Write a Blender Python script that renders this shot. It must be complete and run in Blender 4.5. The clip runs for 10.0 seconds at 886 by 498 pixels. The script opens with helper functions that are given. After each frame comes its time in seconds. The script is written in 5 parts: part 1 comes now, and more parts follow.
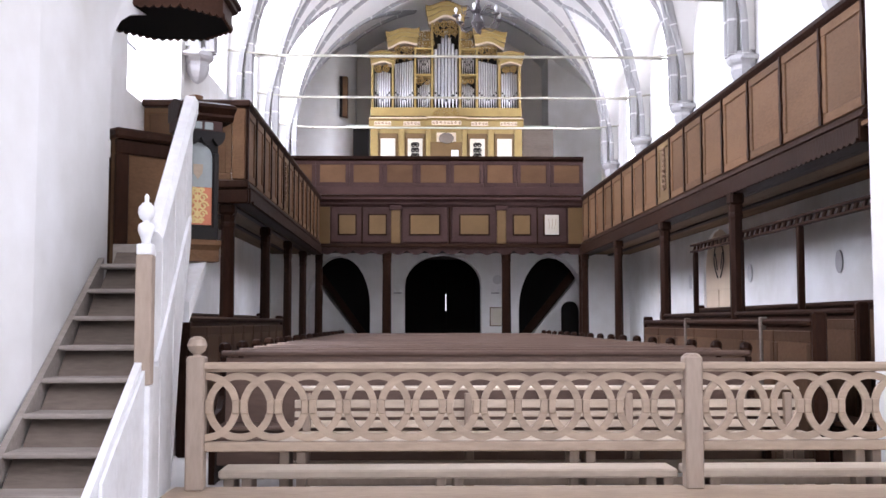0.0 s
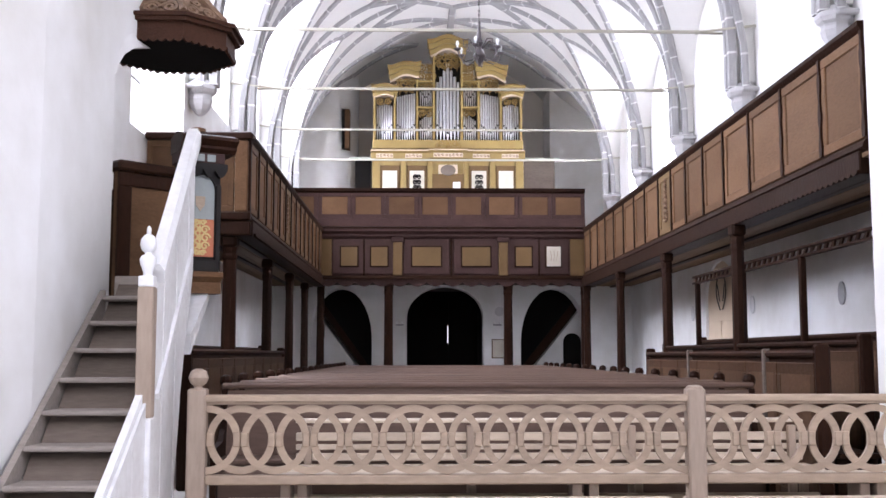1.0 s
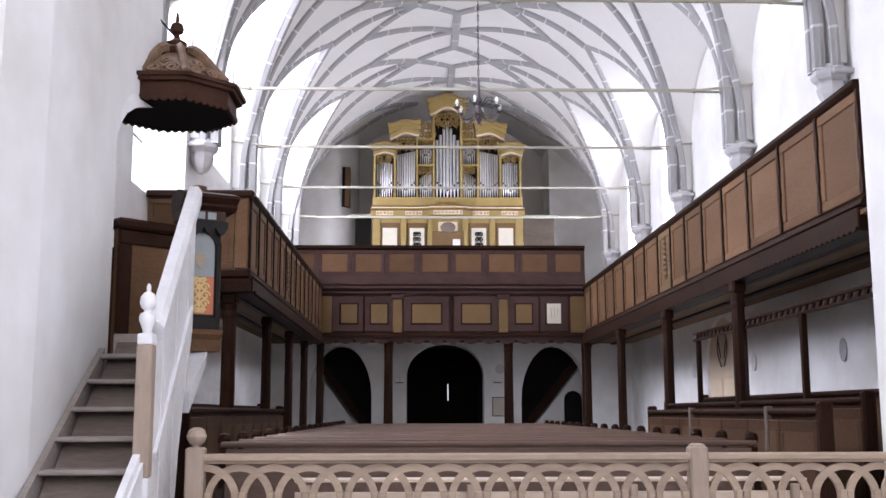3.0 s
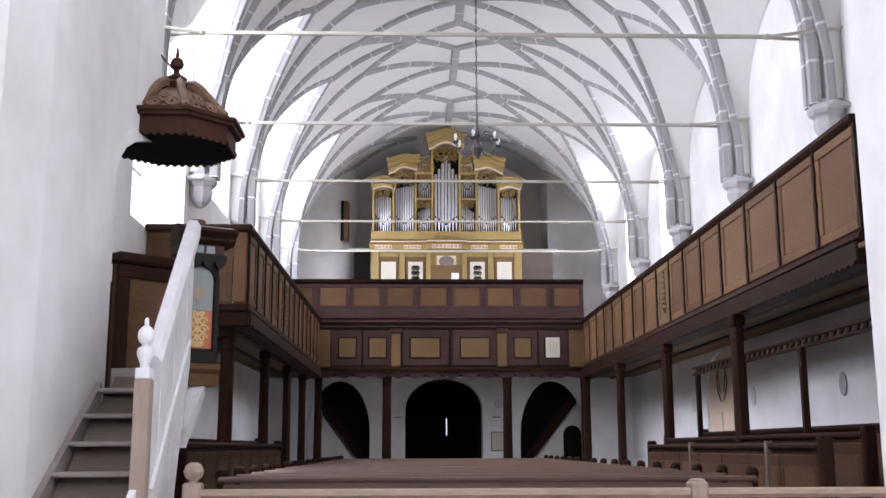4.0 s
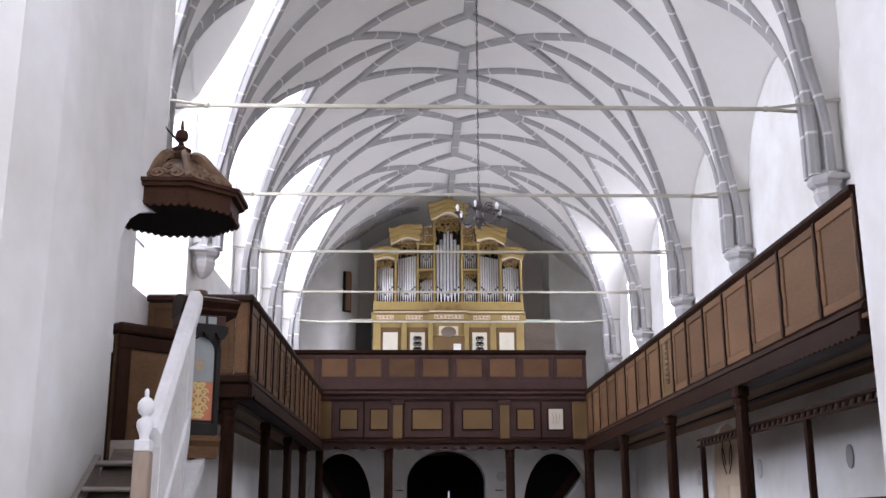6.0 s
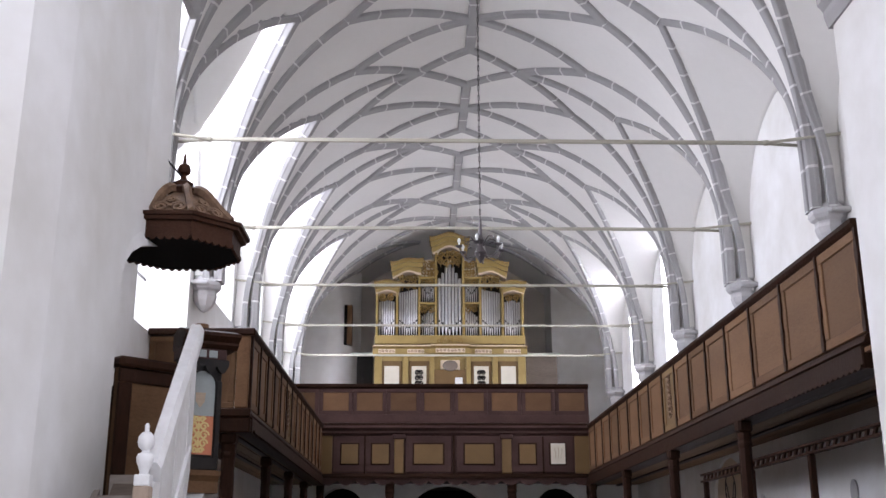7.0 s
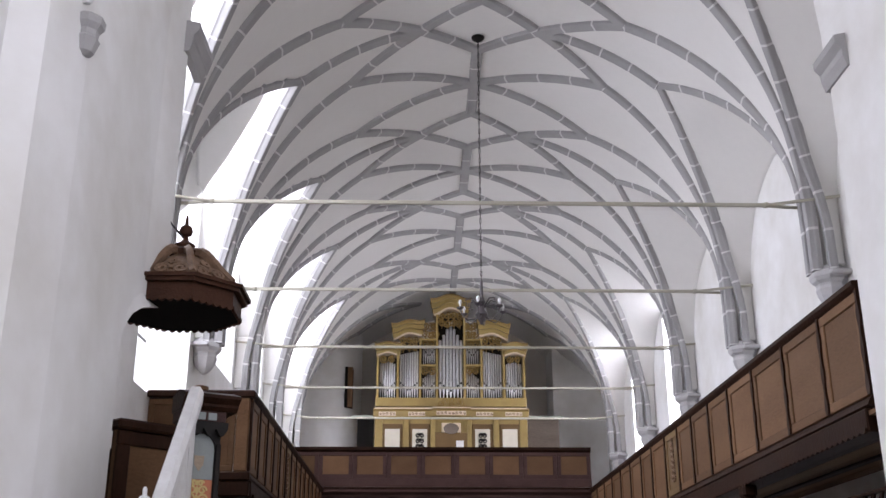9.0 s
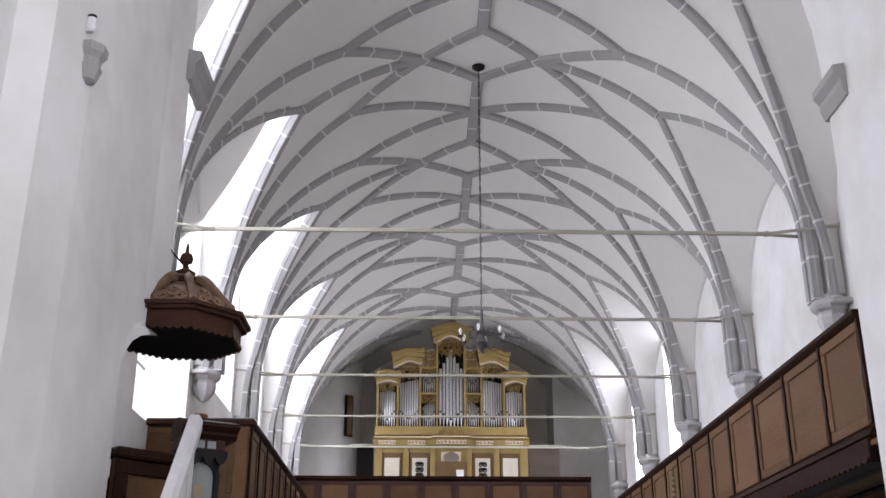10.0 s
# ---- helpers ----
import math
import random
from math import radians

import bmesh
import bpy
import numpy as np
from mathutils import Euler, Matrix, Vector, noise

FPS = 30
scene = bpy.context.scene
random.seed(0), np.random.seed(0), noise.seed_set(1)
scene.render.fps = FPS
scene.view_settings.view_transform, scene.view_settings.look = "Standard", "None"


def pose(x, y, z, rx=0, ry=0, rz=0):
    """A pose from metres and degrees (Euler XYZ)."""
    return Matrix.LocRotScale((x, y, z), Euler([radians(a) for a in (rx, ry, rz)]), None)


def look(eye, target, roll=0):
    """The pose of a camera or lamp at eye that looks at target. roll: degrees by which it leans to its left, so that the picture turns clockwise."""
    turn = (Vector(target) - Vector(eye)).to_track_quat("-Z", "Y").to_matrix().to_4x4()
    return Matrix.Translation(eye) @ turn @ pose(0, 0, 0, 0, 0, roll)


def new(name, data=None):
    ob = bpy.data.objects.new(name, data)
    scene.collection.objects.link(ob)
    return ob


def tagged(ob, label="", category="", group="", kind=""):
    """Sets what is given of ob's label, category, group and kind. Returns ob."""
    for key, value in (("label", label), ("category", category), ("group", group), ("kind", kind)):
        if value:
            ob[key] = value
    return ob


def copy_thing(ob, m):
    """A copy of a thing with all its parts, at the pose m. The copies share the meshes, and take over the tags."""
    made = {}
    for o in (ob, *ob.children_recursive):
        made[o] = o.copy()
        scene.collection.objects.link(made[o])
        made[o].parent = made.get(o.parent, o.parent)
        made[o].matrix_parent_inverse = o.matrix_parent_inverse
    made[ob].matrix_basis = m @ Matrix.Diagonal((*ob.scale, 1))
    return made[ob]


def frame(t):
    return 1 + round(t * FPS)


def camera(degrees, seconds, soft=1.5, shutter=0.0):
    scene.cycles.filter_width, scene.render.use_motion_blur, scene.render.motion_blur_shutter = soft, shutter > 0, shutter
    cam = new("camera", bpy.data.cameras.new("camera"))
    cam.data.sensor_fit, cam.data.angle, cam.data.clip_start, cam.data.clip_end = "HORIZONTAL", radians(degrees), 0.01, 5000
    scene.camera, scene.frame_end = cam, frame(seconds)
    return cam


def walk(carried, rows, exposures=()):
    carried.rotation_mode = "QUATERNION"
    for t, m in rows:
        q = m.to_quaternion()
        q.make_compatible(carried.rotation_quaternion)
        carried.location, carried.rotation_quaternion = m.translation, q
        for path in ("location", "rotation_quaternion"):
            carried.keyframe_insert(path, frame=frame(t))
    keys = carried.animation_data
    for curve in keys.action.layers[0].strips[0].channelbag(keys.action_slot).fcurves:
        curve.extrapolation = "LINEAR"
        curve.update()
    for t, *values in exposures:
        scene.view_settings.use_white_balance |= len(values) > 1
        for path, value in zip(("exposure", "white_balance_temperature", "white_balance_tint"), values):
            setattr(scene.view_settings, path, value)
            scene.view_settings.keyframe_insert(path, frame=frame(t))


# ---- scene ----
cam = camera(45.82, 10.0)
EYE = (0.0, 0.0, 1.3)


def turned(yaw, pitch, roll):
    """Camera pose at the fixed tripod head: yaw to the left, pitch up, roll, in degrees."""
    way = (Matrix.Rotation(radians(yaw), 3, "Z") @ Matrix.Rotation(radians(pitch), 3, "X")) @ Vector((0, 1, 0))
    return look(EYE, Vector(EYE) + way, roll)


PATH = [
    (0.0, turned(-1.50, 4.00, 0.00)),
    (0.5, turned(-1.42, 4.82, -0.01)),
    (1.0, turned(-1.40, 5.74, -0.03)),
    (1.5, turned(-1.39, 6.62, -0.12)),
    (2.0, turned(-1.38, 7.33, -0.12)),
    (2.5, turned(-1.37, 8.05, -0.11)),
    (4.0, turned(-1.49, 10.71, -0.15)),
    (4.5, turned(-1.48, 11.69, -0.15)),
    (5.0, turned(-1.45, 12.64, -0.12)),
    (5.5, turned(-1.42, 13.61, -0.13)),
    (7.0, turned(-1.30, 16.39, -0.12)),
    (7.5, turned(-1.27, 17.27, -0.07)),
    (8.0, turned(-1.25, 18.09, -0.04)),
    (8.5, turned(-1.25, 18.92, -0.04)),
    (9.0, turned(-1.24, 19.76, -0.04)),
    (9.5, turned(-1.23, 20.58, 0.04)),
    (10.0, turned(-1.22, 21.29, 0.08)),
]
EXPOSURES = [(0.0, 0.02, 6500, 20), (2.5, -0.24, 6550, 19), (4.5, -0.48, 6550, 19), (7.5, -0.78, 6700, 18), (10.0, -0.98, 6750, 18)]
walk(cam, PATH, EXPOSURES)

# ---- light ----
world = bpy.data.worlds.new("sky")
scene.world = world
world.use_nodes = True
wn = world.node_tree.nodes
sky = wn.new("ShaderNodeTexSky")
sky.sky_type, sky.sun_disc = "NISHITA", False
sky.sun_elevation, sky.sun_rotation = radians(71), radians(-75)
wn["Background"].inputs["Strength"].default_value = 0.14
world.node_tree.links.new(sky.outputs[0], wn["Background"].inputs["Color"])
sun = new("sun", bpy.data.lights.new("sun", "SUN"))
sun.data.energy, sun.data.angle, sun.data.color = 4.5, radians(0.5), (1.0, 0.95, 0.88)
sun.matrix_world = look((-10.6, 15, 34), (0, 18, 3))


def window_light(x, y, z, wide, high, facing, power, color=(0.80, 0.875, 1.0), west=0.0):
    """Sky light that enters by a window: facing is +1 towards +x, -1 or, more level, -2 towards -x, 2 towards +y; west turns it towards +y."""
    data = bpy.data.lights.new("window_light", "AREA")
    data.shape, data.size, data.size_y, data.energy, data.color = "RECTANGLE", wide, high, power, color
    ob = new("window_light", data)
    way = {1: (1, 0, -0.95), -1: (-1, 0, -0.45), -2: (-1, 0, -0.35), 2: (0, 1, -0.15)}[facing]
    ob.matrix_world = look((x, y, z), Vector((x, y, z)) + Vector(way) + Vector((0, west, 0)))
    return ob


# ---- materials ----
def node_mat(name, base, dark, scale=4.0, rough=0.8, bump=0.15, metal=0.0, fine=60.0, stretch=(1, 1, 1), stain=0.5, per_piece=0.0, coat=0.0, spec=0.5, grain=0.35):
    """Two-scale procedural surface: broad stains and fine grain mix base and dark, grain also lifts the surface."""
    m = bpy.data.materials.new(name)
    m.use_nodes = True
    n, l = m.node_tree.nodes, m.node_tree.links
    b = n["Principled BSDF"]
    b.inputs["Roughness"].default_value, b.inputs["Metallic"].default_value = rough, metal
    b.inputs["Coat Weight"].default_value = coat
    b.inputs["Specular IOR Level"].default_value = spec
    co = n.new("ShaderNodeTexCoord")
    mp = n.new("ShaderNodeMapping")
    mp.inputs["Scale"].default_value = stretch
    geo = n.new("ShaderNodeNewGeometry")
    l.new(geo.outputs["Position"], mp.inputs["Vector"])
    big, small = n.new("ShaderNodeTexNoise"), n.new("ShaderNodeTexNoise")
    big.inputs["Scale"].default_value, big.inputs["Detail"].default_value = scale, 6
    small.inputs["Scale"].default_value, small.inputs["Detail"].default_value = fine, 4
    for t in (big, small):
        l.new(mp.outputs[0], t.inputs["Vector"])
    ramp = n.new("ShaderNodeMapRange")
    ramp.inputs[1].default_value, ramp.inputs[2].default_value = 0.35, 0.75
    ramp.inputs[4].default_value = stain
    l.new(big.outputs[0], ramp.inputs[0])
    gr = n.new("ShaderNodeMath")
    gr.operation = "MULTIPLY_ADD"
    gr.inputs[1].default_value = grain
    l.new(small.outputs[0], gr.inputs[0])
    l.new(ramp.outputs[0], gr.inputs[2])
    sub = n.new("ShaderNodeMath")
    sub.operation, sub.use_clamp = "SUBTRACT", True
    sub.inputs[1].default_value = grain * 0.48
    l.new(gr.outputs[0], sub.inputs[0])
    mix = n.new("ShaderNodeMix")
    mix.data_type = "RGBA"
    mix.inputs[6].default_value, mix.inputs[7].default_value = (*base, 1), (*dark, 1)
    l.new(sub.outputs[0], mix.inputs[0])
    out = mix.outputs[2]
    if per_piece:
        info = n.new("ShaderNodeObjectInfo")
        hsv = n.new("ShaderNodeHueSaturation")
        rng = n.new("ShaderNodeMapRange")
        rng.inputs[3].default_value, rng.inputs[4].default_value = 1 - per_piece, 1 + per_piece
        l.new(info.outputs["Random"], rng.inputs[0])
        l.new(rng.outputs[0], hsv.inputs["Value"])
        l.new(out, hsv.inputs["Color"])
        out = hsv.outputs[0]
    l.new(out, b.inputs["Base Color"])
    if bump:
        bp = n.new("ShaderNodeBump")
        bp.inputs["Strength"].default_value, bp.inputs["Distance"].default_value = bump, 0.02
        l.new(gr.outputs[0], bp.inputs["Height"])
        l.new(bp.outputs[0], b.inputs["Normal"])
    return m


JOINT = node_mat("pale_grey_joint", (0.68, 0.67, 0.66), (0.54, 0.53, 0.52), 3.0, 0.9, 0.1)
PLASTER = node_mat("lime_plaster", (0.83, 0.825, 0.81), (0.60, 0.575, 0.52), 0.75, 0.92, 0.55, fine=4.0, stain=0.75, grain=0.5)
VAULT = node_mat("vault_plaster", (0.79, 0.775, 0.745), (0.68, 0.665, 0.635), 0.6, 0.92, 0.15, fine=8.0, stain=0.4)
# Buff instead of white: the shade behind the organ is in this colour.
REAR = node_mat("shaded_buff_plaster", (0.78, 0.72, 0.65), (0.66, 0.60, 0.53), 0.7, 0.92, 0.2, fine=9.0)
STONE = node_mat("grey_stone", (0.375, 0.367, 0.362), (0.28, 0.274, 0.27), 2.5, 0.9, 0.3, fine=45.0)
MORTAR = node_mat("white_joint", (0.78, 0.77, 0.75), (0.70, 0.69, 0.67), 3.0, 0.9, 0.1)
FLOOR = node_mat("worn_stone_floor", (0.60, 0.58, 0.555), (0.44, 0.42, 0.40), 1.2, 0.8, 0.3, fine=30.0)
OAK = node_mat("dark_stained_wood", (0.030, 0.0125, 0.007), (0.009, 0.004, 0.0025), 2.2, 0.5, 0.25, spec=0.07, fine=40.0, stretch=(1, 1, 0.25), per_piece=0.12, grain=0.9)
PANEL = node_mat("brown_panel_wood", (0.150, 0.082, 0.042), (0.070, 0.033, 0.015), 1.6, 0.55, 0.2, spec=0.1, fine=35.0, stretch=(1, 0.35, 1.6), per_piece=0.24, grain=0.9)
OCHRE = node_mat("ochre_panel_wood", (0.165, 0.100, 0.042), (0.10, 0.058, 0.025), 2.0, 0.6, 0.15, spec=0.2, fine=30.0, per_piece=0.08)
PURPLE = node_mat("plum_grey_painted_wood", (0.074, 0.041, 0.036), (0.032, 0.017, 0.015), 2.0, 0.6, 0.2, spec=0.08, fine=30.0, per_piece=0.08, grain=0.9)
PEW = node_mat("brown_pew_wood", (0.155, 0.098, 0.073), (0.080, 0.048, 0.036), 1.5, 0.5, 0.2, spec=0.25, fine=30.0, stretch=(0.2, 1, 1), per_piece=0.1, grain=0.9)
# Pale bench wood, lightened further to make up for dim light behind the rail.
PALEWOOD = node_mat("brightened_pale_wood", (0.62, 0.52, 0.41), (0.40, 0.31, 0.23), 2.0, 0.65, 0.25, fine=35.0, stretch=(0.3, 1, 1), per_piece=0.08, grain=0.9)
RAW = node_mat("bare_light_wood", (0.40, 0.30, 0.215), (0.20, 0.145, 0.105), 2.0, 0.65, 0.25, fine=35.0, stretch=(0.3, 1, 1), per_piece=0.08, grain=0.9)
RAWZ = node_mat("bare_post_wood", (0.40, 0.31, 0.24), (0.22, 0.16, 0.12), 2.0, 0.65, 0.25, fine=35.0, stretch=(1, 1, 0.2), per_piece=0.06, grain=0.9)
GREYWOOD = node_mat("worn_grey_stair_wood", (0.33, 0.285, 0.25), (0.15, 0.12, 0.10), 3.0, 0.75, 0.3, fine=40.0, stretch=(0.25, 1, 1), per_piece=0.12, grain=0.9)
# Dirty boards, darkened beyond their dirt for the shade under the stair nosings.
RISER = node_mat("dirty_shaded_boards", (0.17, 0.135, 0.11), (0.075, 0.056, 0.044), 3.0, 0.8, 0.3, fine=40.0, stretch=(0.25, 1, 1), per_piece=0.15, grain=0.9, spec=0.2)
CARVED = node_mat("carved_brown_wood", (0.24, 0.15, 0.095), (0.055, 0.027, 0.016), 9.0, 0.6, 0.35, fine=50.0, grain=0.9, spec=0.25)
CORNICE = node_mat("red_brown_wood", (0.060, 0.025, 0.014), (0.020, 0.008, 0.005), 4.0, 0.5, 0.25, fine=45.0, grain=0.9, spec=0.12)
PALESTONE = node_mat("whitewashed_stone", (0.62, 0.61, 0.60), (0.48, 0.47, 0.46), 3.0, 0.9, 0.25, fine=30.0)
CORBEL = node_mat("pale_grey_corbel_stone", (0.50, 0.49, 0.49), (0.36, 0.355, 0.355), 4.0, 0.9, 0.35, fine=28.0)
PAPER = node_mat("yellowed_paper", (0.62, 0.57, 0.47), (0.50, 0.45, 0.36), 5.0, 0.8, 0.0)
WHITE = node_mat("white_painted_wood", (0.80, 0.80, 0.80), (0.45, 0.42, 0.39), 2.5, 0.5, 0.2, fine=18.0, stain=0.35, grain=0.5)
GOLD = node_mat("gilded_ochre_paint", (0.31, 0.215, 0.07), (0.20, 0.13, 0.04), 3.0, 0.42, 0.1, metal=0.0, fine=30.0)
GILT = node_mat("dull_gilt_carving", (0.30, 0.19, 0.06), (0.10, 0.06, 0.025), 9.0, 0.4, 0.3, metal=0.5, fine=50.0)
TIN = node_mat("tin_organ_pipe", (0.66, 0.66, 0.67), (0.48, 0.48, 0.50), 4.0, 0.30, 0.03, metal=0.6)
IRON = node_mat("dark_iron", (0.03, 0.028, 0.03), (0.055, 0.045, 0.04), 8.0, 0.5, 0.2, metal=0.6)
TIE = node_mat("pale_painted_tie_bar", (0.47, 0.445, 0.36), (0.36, 0.335, 0.27), 4.0, 0.6, 0.1)
# Near black: stands in for the shade inside openings, also on dark doors.
DARK = node_mat("shade_and_door_black", (0.010, 0.009, 0.008), (0.005, 0.004, 0.004), 1.0, 0.9, 0.1, spec=0.1)
STALL = node_mat("warm_brown_stall_wood", (0.105, 0.056, 0.030), (0.045, 0.022, 0.012), 1.8, 0.5, 0.2, spec=0.15, fine=35.0, stretch=(1, 0.4, 1), per_piece=0.15, grain=0.9)
STALLRAIL = node_mat("dark_warm_stall_rail_wood", (0.066, 0.033, 0.017), (0.028, 0.013, 0.007), 1.8, 0.5, 0.2, spec=0.12, fine=35.0, stretch=(1, 0.4, 1), per_piece=0.15, grain=0.9)
CREAM = node_mat("cream_painted_door", (0.66, 0.53, 0.39), (0.50, 0.38, 0.27), 2.0, 0.55, 0.1)


# ---- builders ----
def mesh_of(bm, material, smooth=False):
    bmesh.ops.recalc_face_normals(bm, faces=bm.faces)
    me = bpy.data.meshes.new("mesh")
    bm.to_mesh(me)
    bm.free()
    for m in material if isinstance(material, (list, tuple)) else (material,):
        me.materials.append(m)
    if smooth:
        me.shade_smooth()
        me.set_sharp_from_angle(angle=radians(35))
    return me


def part(name, bm, material, parent=None, label="", smooth=False):
    ob = new(name, mesh_of(bm, material, smooth))
    if parent:
        ob.parent = parent
    return tagged(ob, label)


def piece(name, me, parent, m, label=""):
    """One more object on a shared mesh."""
    ob = new(name, me)
    ob.parent = parent
    ob.matrix_basis = m
    return tagged(ob, label)


def empty(name, label, category, group="", kind="", at=(0, 0, 0)):
    ob = new(name)
    ob.location = at
    ob.empty_display_size = 0.1
    return tagged(ob, label, category, group, kind)


def box(bm, x0, x1, y0, y1, z0, z1, bevel=0.0, m=None):
    """A box between its corners, its edges bevelled; m turns it."""
    v = [bm.verts.new((x, y, z)) for x in (x0, x1) for y in (y0, y1) for z in (z0, z1)]
    f = [bm.faces.new([v[i] for i in q]) for q in ((0, 1, 3, 2), (4, 6, 7, 5), (0, 4, 5, 1), (2, 3, 7, 6), (0, 2, 6, 4), (1, 5, 7, 3))]
    if m is not None:
        bmesh.ops.transform(bm, matrix=m, verts=v)
    if bevel:
        e = list({e for q in f for e in q.edges})
        bmesh.ops.bevel(bm, geom=e, offset=bevel, segments=1, affect="EDGES")
    return bm


def boxes(*rows, bevel=0.0):
    bm = bmesh.new()
    for r in rows:
        box(bm, *r, bevel=bevel)
    return bm


def lathe(bm, prof, x=0.0, y=0.0, z=0.0, n=16):
    """A turned shape from (radius, height) pairs."""
    rings = []
    for r, h in prof:
        rings.append([bm.verts.new((x + r * math.cos(a), y + r * math.sin(a), z + h)) for a in (2 * math.pi * (i + 0.5) / n for i in range(n))])
    for a, b in zip(rings, rings[1:]):
        for i in range(n):
            bm.faces.new((a[i], a[(i + 1) % n], b[(i + 1) % n], b[i]))
    bm.faces.new(rings[0])
    bm.faces.new(rings[-1])
    return bm


def prism(bm, outline, axis, lo, hi):
    """An outline of (a, b) pairs pushed along an axis from lo to hi. axis x: (y, z); y: (x, z); z: (x, y)."""
    put = {"x": lambda a, b, c: (c, a, b), "y": lambda a, b, c: (a, c, b), "z": lambda a, b, c: (a, b, c)}[axis]
    lows, highs = [[bm.verts.new(put(a, b, c)) for a, b in outline] for c in (lo, hi)]
    bm.faces.new(lows)
    bm.faces.new(highs[::-1])
    for i in range(len(outline)):
        j = (i + 1) % len(outline)
        bm.faces.new((lows[i], highs[i], highs[j], lows[j]))
    return bm


def sweep(bm, pts, prof, up=(0, 0, 1), closed=True, mats=None, sizes=None):
    """A profile of (side, up) pairs pushed along points; up is a fixed direction or one for each point."""
    pts = [Vector(p) for p in pts]
    rings = []
    for i, p in enumerate(pts):
        t = (pts[min(i + 1, len(pts) - 1)] - pts[max(i - 1, 0)]).normalized()
        u = Vector(up[i] if isinstance(up, list) else up)
        if abs(t.dot(u.normalized())) > 0.98:
            u = Vector((1, 0, 0)) if abs(t.x) < 0.9 else Vector((0, 1, 0))
        s = t.cross(u).normalized()
        u = s.cross(t)
        g = sizes[i] if sizes else 1.0
        rings.append([bm.verts.new(p + s * a * g + u * b * g) for a, b in prof])
    n = len(prof)
    for k, (a, b) in enumerate(zip(rings, rings[1:])):
        for i in range(n if closed else n - 1):
            f = bm.faces.new((a[i], a[(i + 1) % n], b[(i + 1) % n], b[i]))
            if mats:
                f.material_index = mats[k]
    if closed:
        bm.faces.new(rings[0])
        bm.faces.new(rings[-1])
    return bm


def tube(bm, pts, r, n=8):
    return sweep(bm, pts, [(r * math.cos(2 * math.pi * i / n), r * math.sin(2 * math.pi * i / n)) for i in range(n)])


def arc(cx, cz, r, a0, a1, n, rz=None):
    return [(cx + r * math.cos(radians(a0 + (a1 - a0) * i / n)), cz + (rz or r) * math.sin(radians(a0 + (a1 - a0) * i / n))) for i in range(n + 1)]


def wall_holes(name, axis, at, thick, a0, a1, z0, z1, holes, material, label, steps=10):
    """A wall with real openings. axis x: it runs along y at x = at; axis y: it runs along x at y = at.
    holes: (lo, hi, bottom, spring, top), arched where top > spring. Built in strips between the openings."""
    bm = bmesh.new()
    cuts = sorted({a0, a1, *(h[0] for h in holes), *(h[1] for h in holes)})

    def strip(lo, hi, outline):
        if axis == "x":
            prism(bm, outline, "x", at, at + thick)
        else:
            prism(bm, outline, "y", at, at + thick)

    for lo, hi in zip(cuts, cuts[1:]):
        hole = next((h for h in holes if h[0] <= lo and h[1] >= hi), None)
        if hole is None:
            strip(lo, hi, [(lo, z0), (hi, z0), (hi, z1), (lo, z1)])
            continue
        if hole[2] > z0:
            strip(lo, hi, [(lo, z0), (hi, z0), (hi, hole[2]), (lo, hole[2])])
        mid, half = (hole[0] + hole[1]) / 2, (hole[1] - hole[0]) / 2
        curve = arc(mid, hole[3], half, 180, 0, steps, rz=max(hole[4] - hole[3], 0.001))
        for (p, q) in zip(curve, curve[1:]):
            strip(lo, hi, [p, q, (q[0], z1), (p[0], z1)])
    bmesh.ops.remove_doubles(bm, verts=bm.verts, dist=0.0005)
    return tagged(part(name, bm, material), label, "wall", kind="structure")


# ---- the shell of the church ----
XL, XW, XC, W = -3.65, 5.45, 0.912, 4.26     # nave walls, axis and half width of the vault's curve
ZS, ZR = 6.3, 10.53                          # vault springing and crown
BAY, Y1 = 3.80, 12.76                        # bay length, first pair of corbels
EAST, WEST = 8.65, 32.0                       # chancel arch wall and rear wall
XPL, XPR = -2.2, 3.6                         # jambs of the chancel arch
STEP = 0.22                                  # chancel floor


def bay_mid(i):
    return Y1 + BAY * (i + 0.5)


tagged(part("floor", boxes((-9, 9, 6.92, 40, -0.3, 0.0)), FLOOR), "worn grey stone floor of the nave", "floor", kind="structure")
tagged(part("floor", boxes((-9, 9, -8, 6.90, -0.3, STEP)), FLOOR), "worn pale stone floor of the chancel, one step up", "floor", kind="structure")

LEFT_WINDOWS = [(bay_mid(i) - half, bay_mid(i) + half, sill, 8.6, 10.5) for i, half, sill in ((-1, 1.2, 4.75), (0, 1.5, 4.75), (1, 1.5, 6.2), (2, 1.35, 5.1), (3, 1.1, 4.9))]
RIGHT_WINDOWS = [(bay_mid(i) - 0.5, bay_mid(i) + 0.5, 4.9, 7.9, 9.0) for i in (2, 3)]
wall_holes("wall_north", "x", XL - 0.9, 0.9, EAST, WEST + 1, 0, 11.5, [(h[0], h[1], h[2] - 0.55, h[3], h[4]) for h in LEFT_WINDOWS], PLASTER, "white limewashed nave wall with tall arched windows")
wall_holes("wall_south", "x", XW, 0.9, EAST, WEST + 1, 0, 11.5, [(h[0], h[1], h[2] - 0.55, h[3], h[4]) for h in RIGHT_WINDOWS] + [(17.8, 19.7, 0, 2.3, 2.98)], PLASTER, "white limewashed nave wall with arched windows and a door")
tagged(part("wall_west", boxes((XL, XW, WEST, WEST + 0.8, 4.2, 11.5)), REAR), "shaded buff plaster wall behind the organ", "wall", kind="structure")
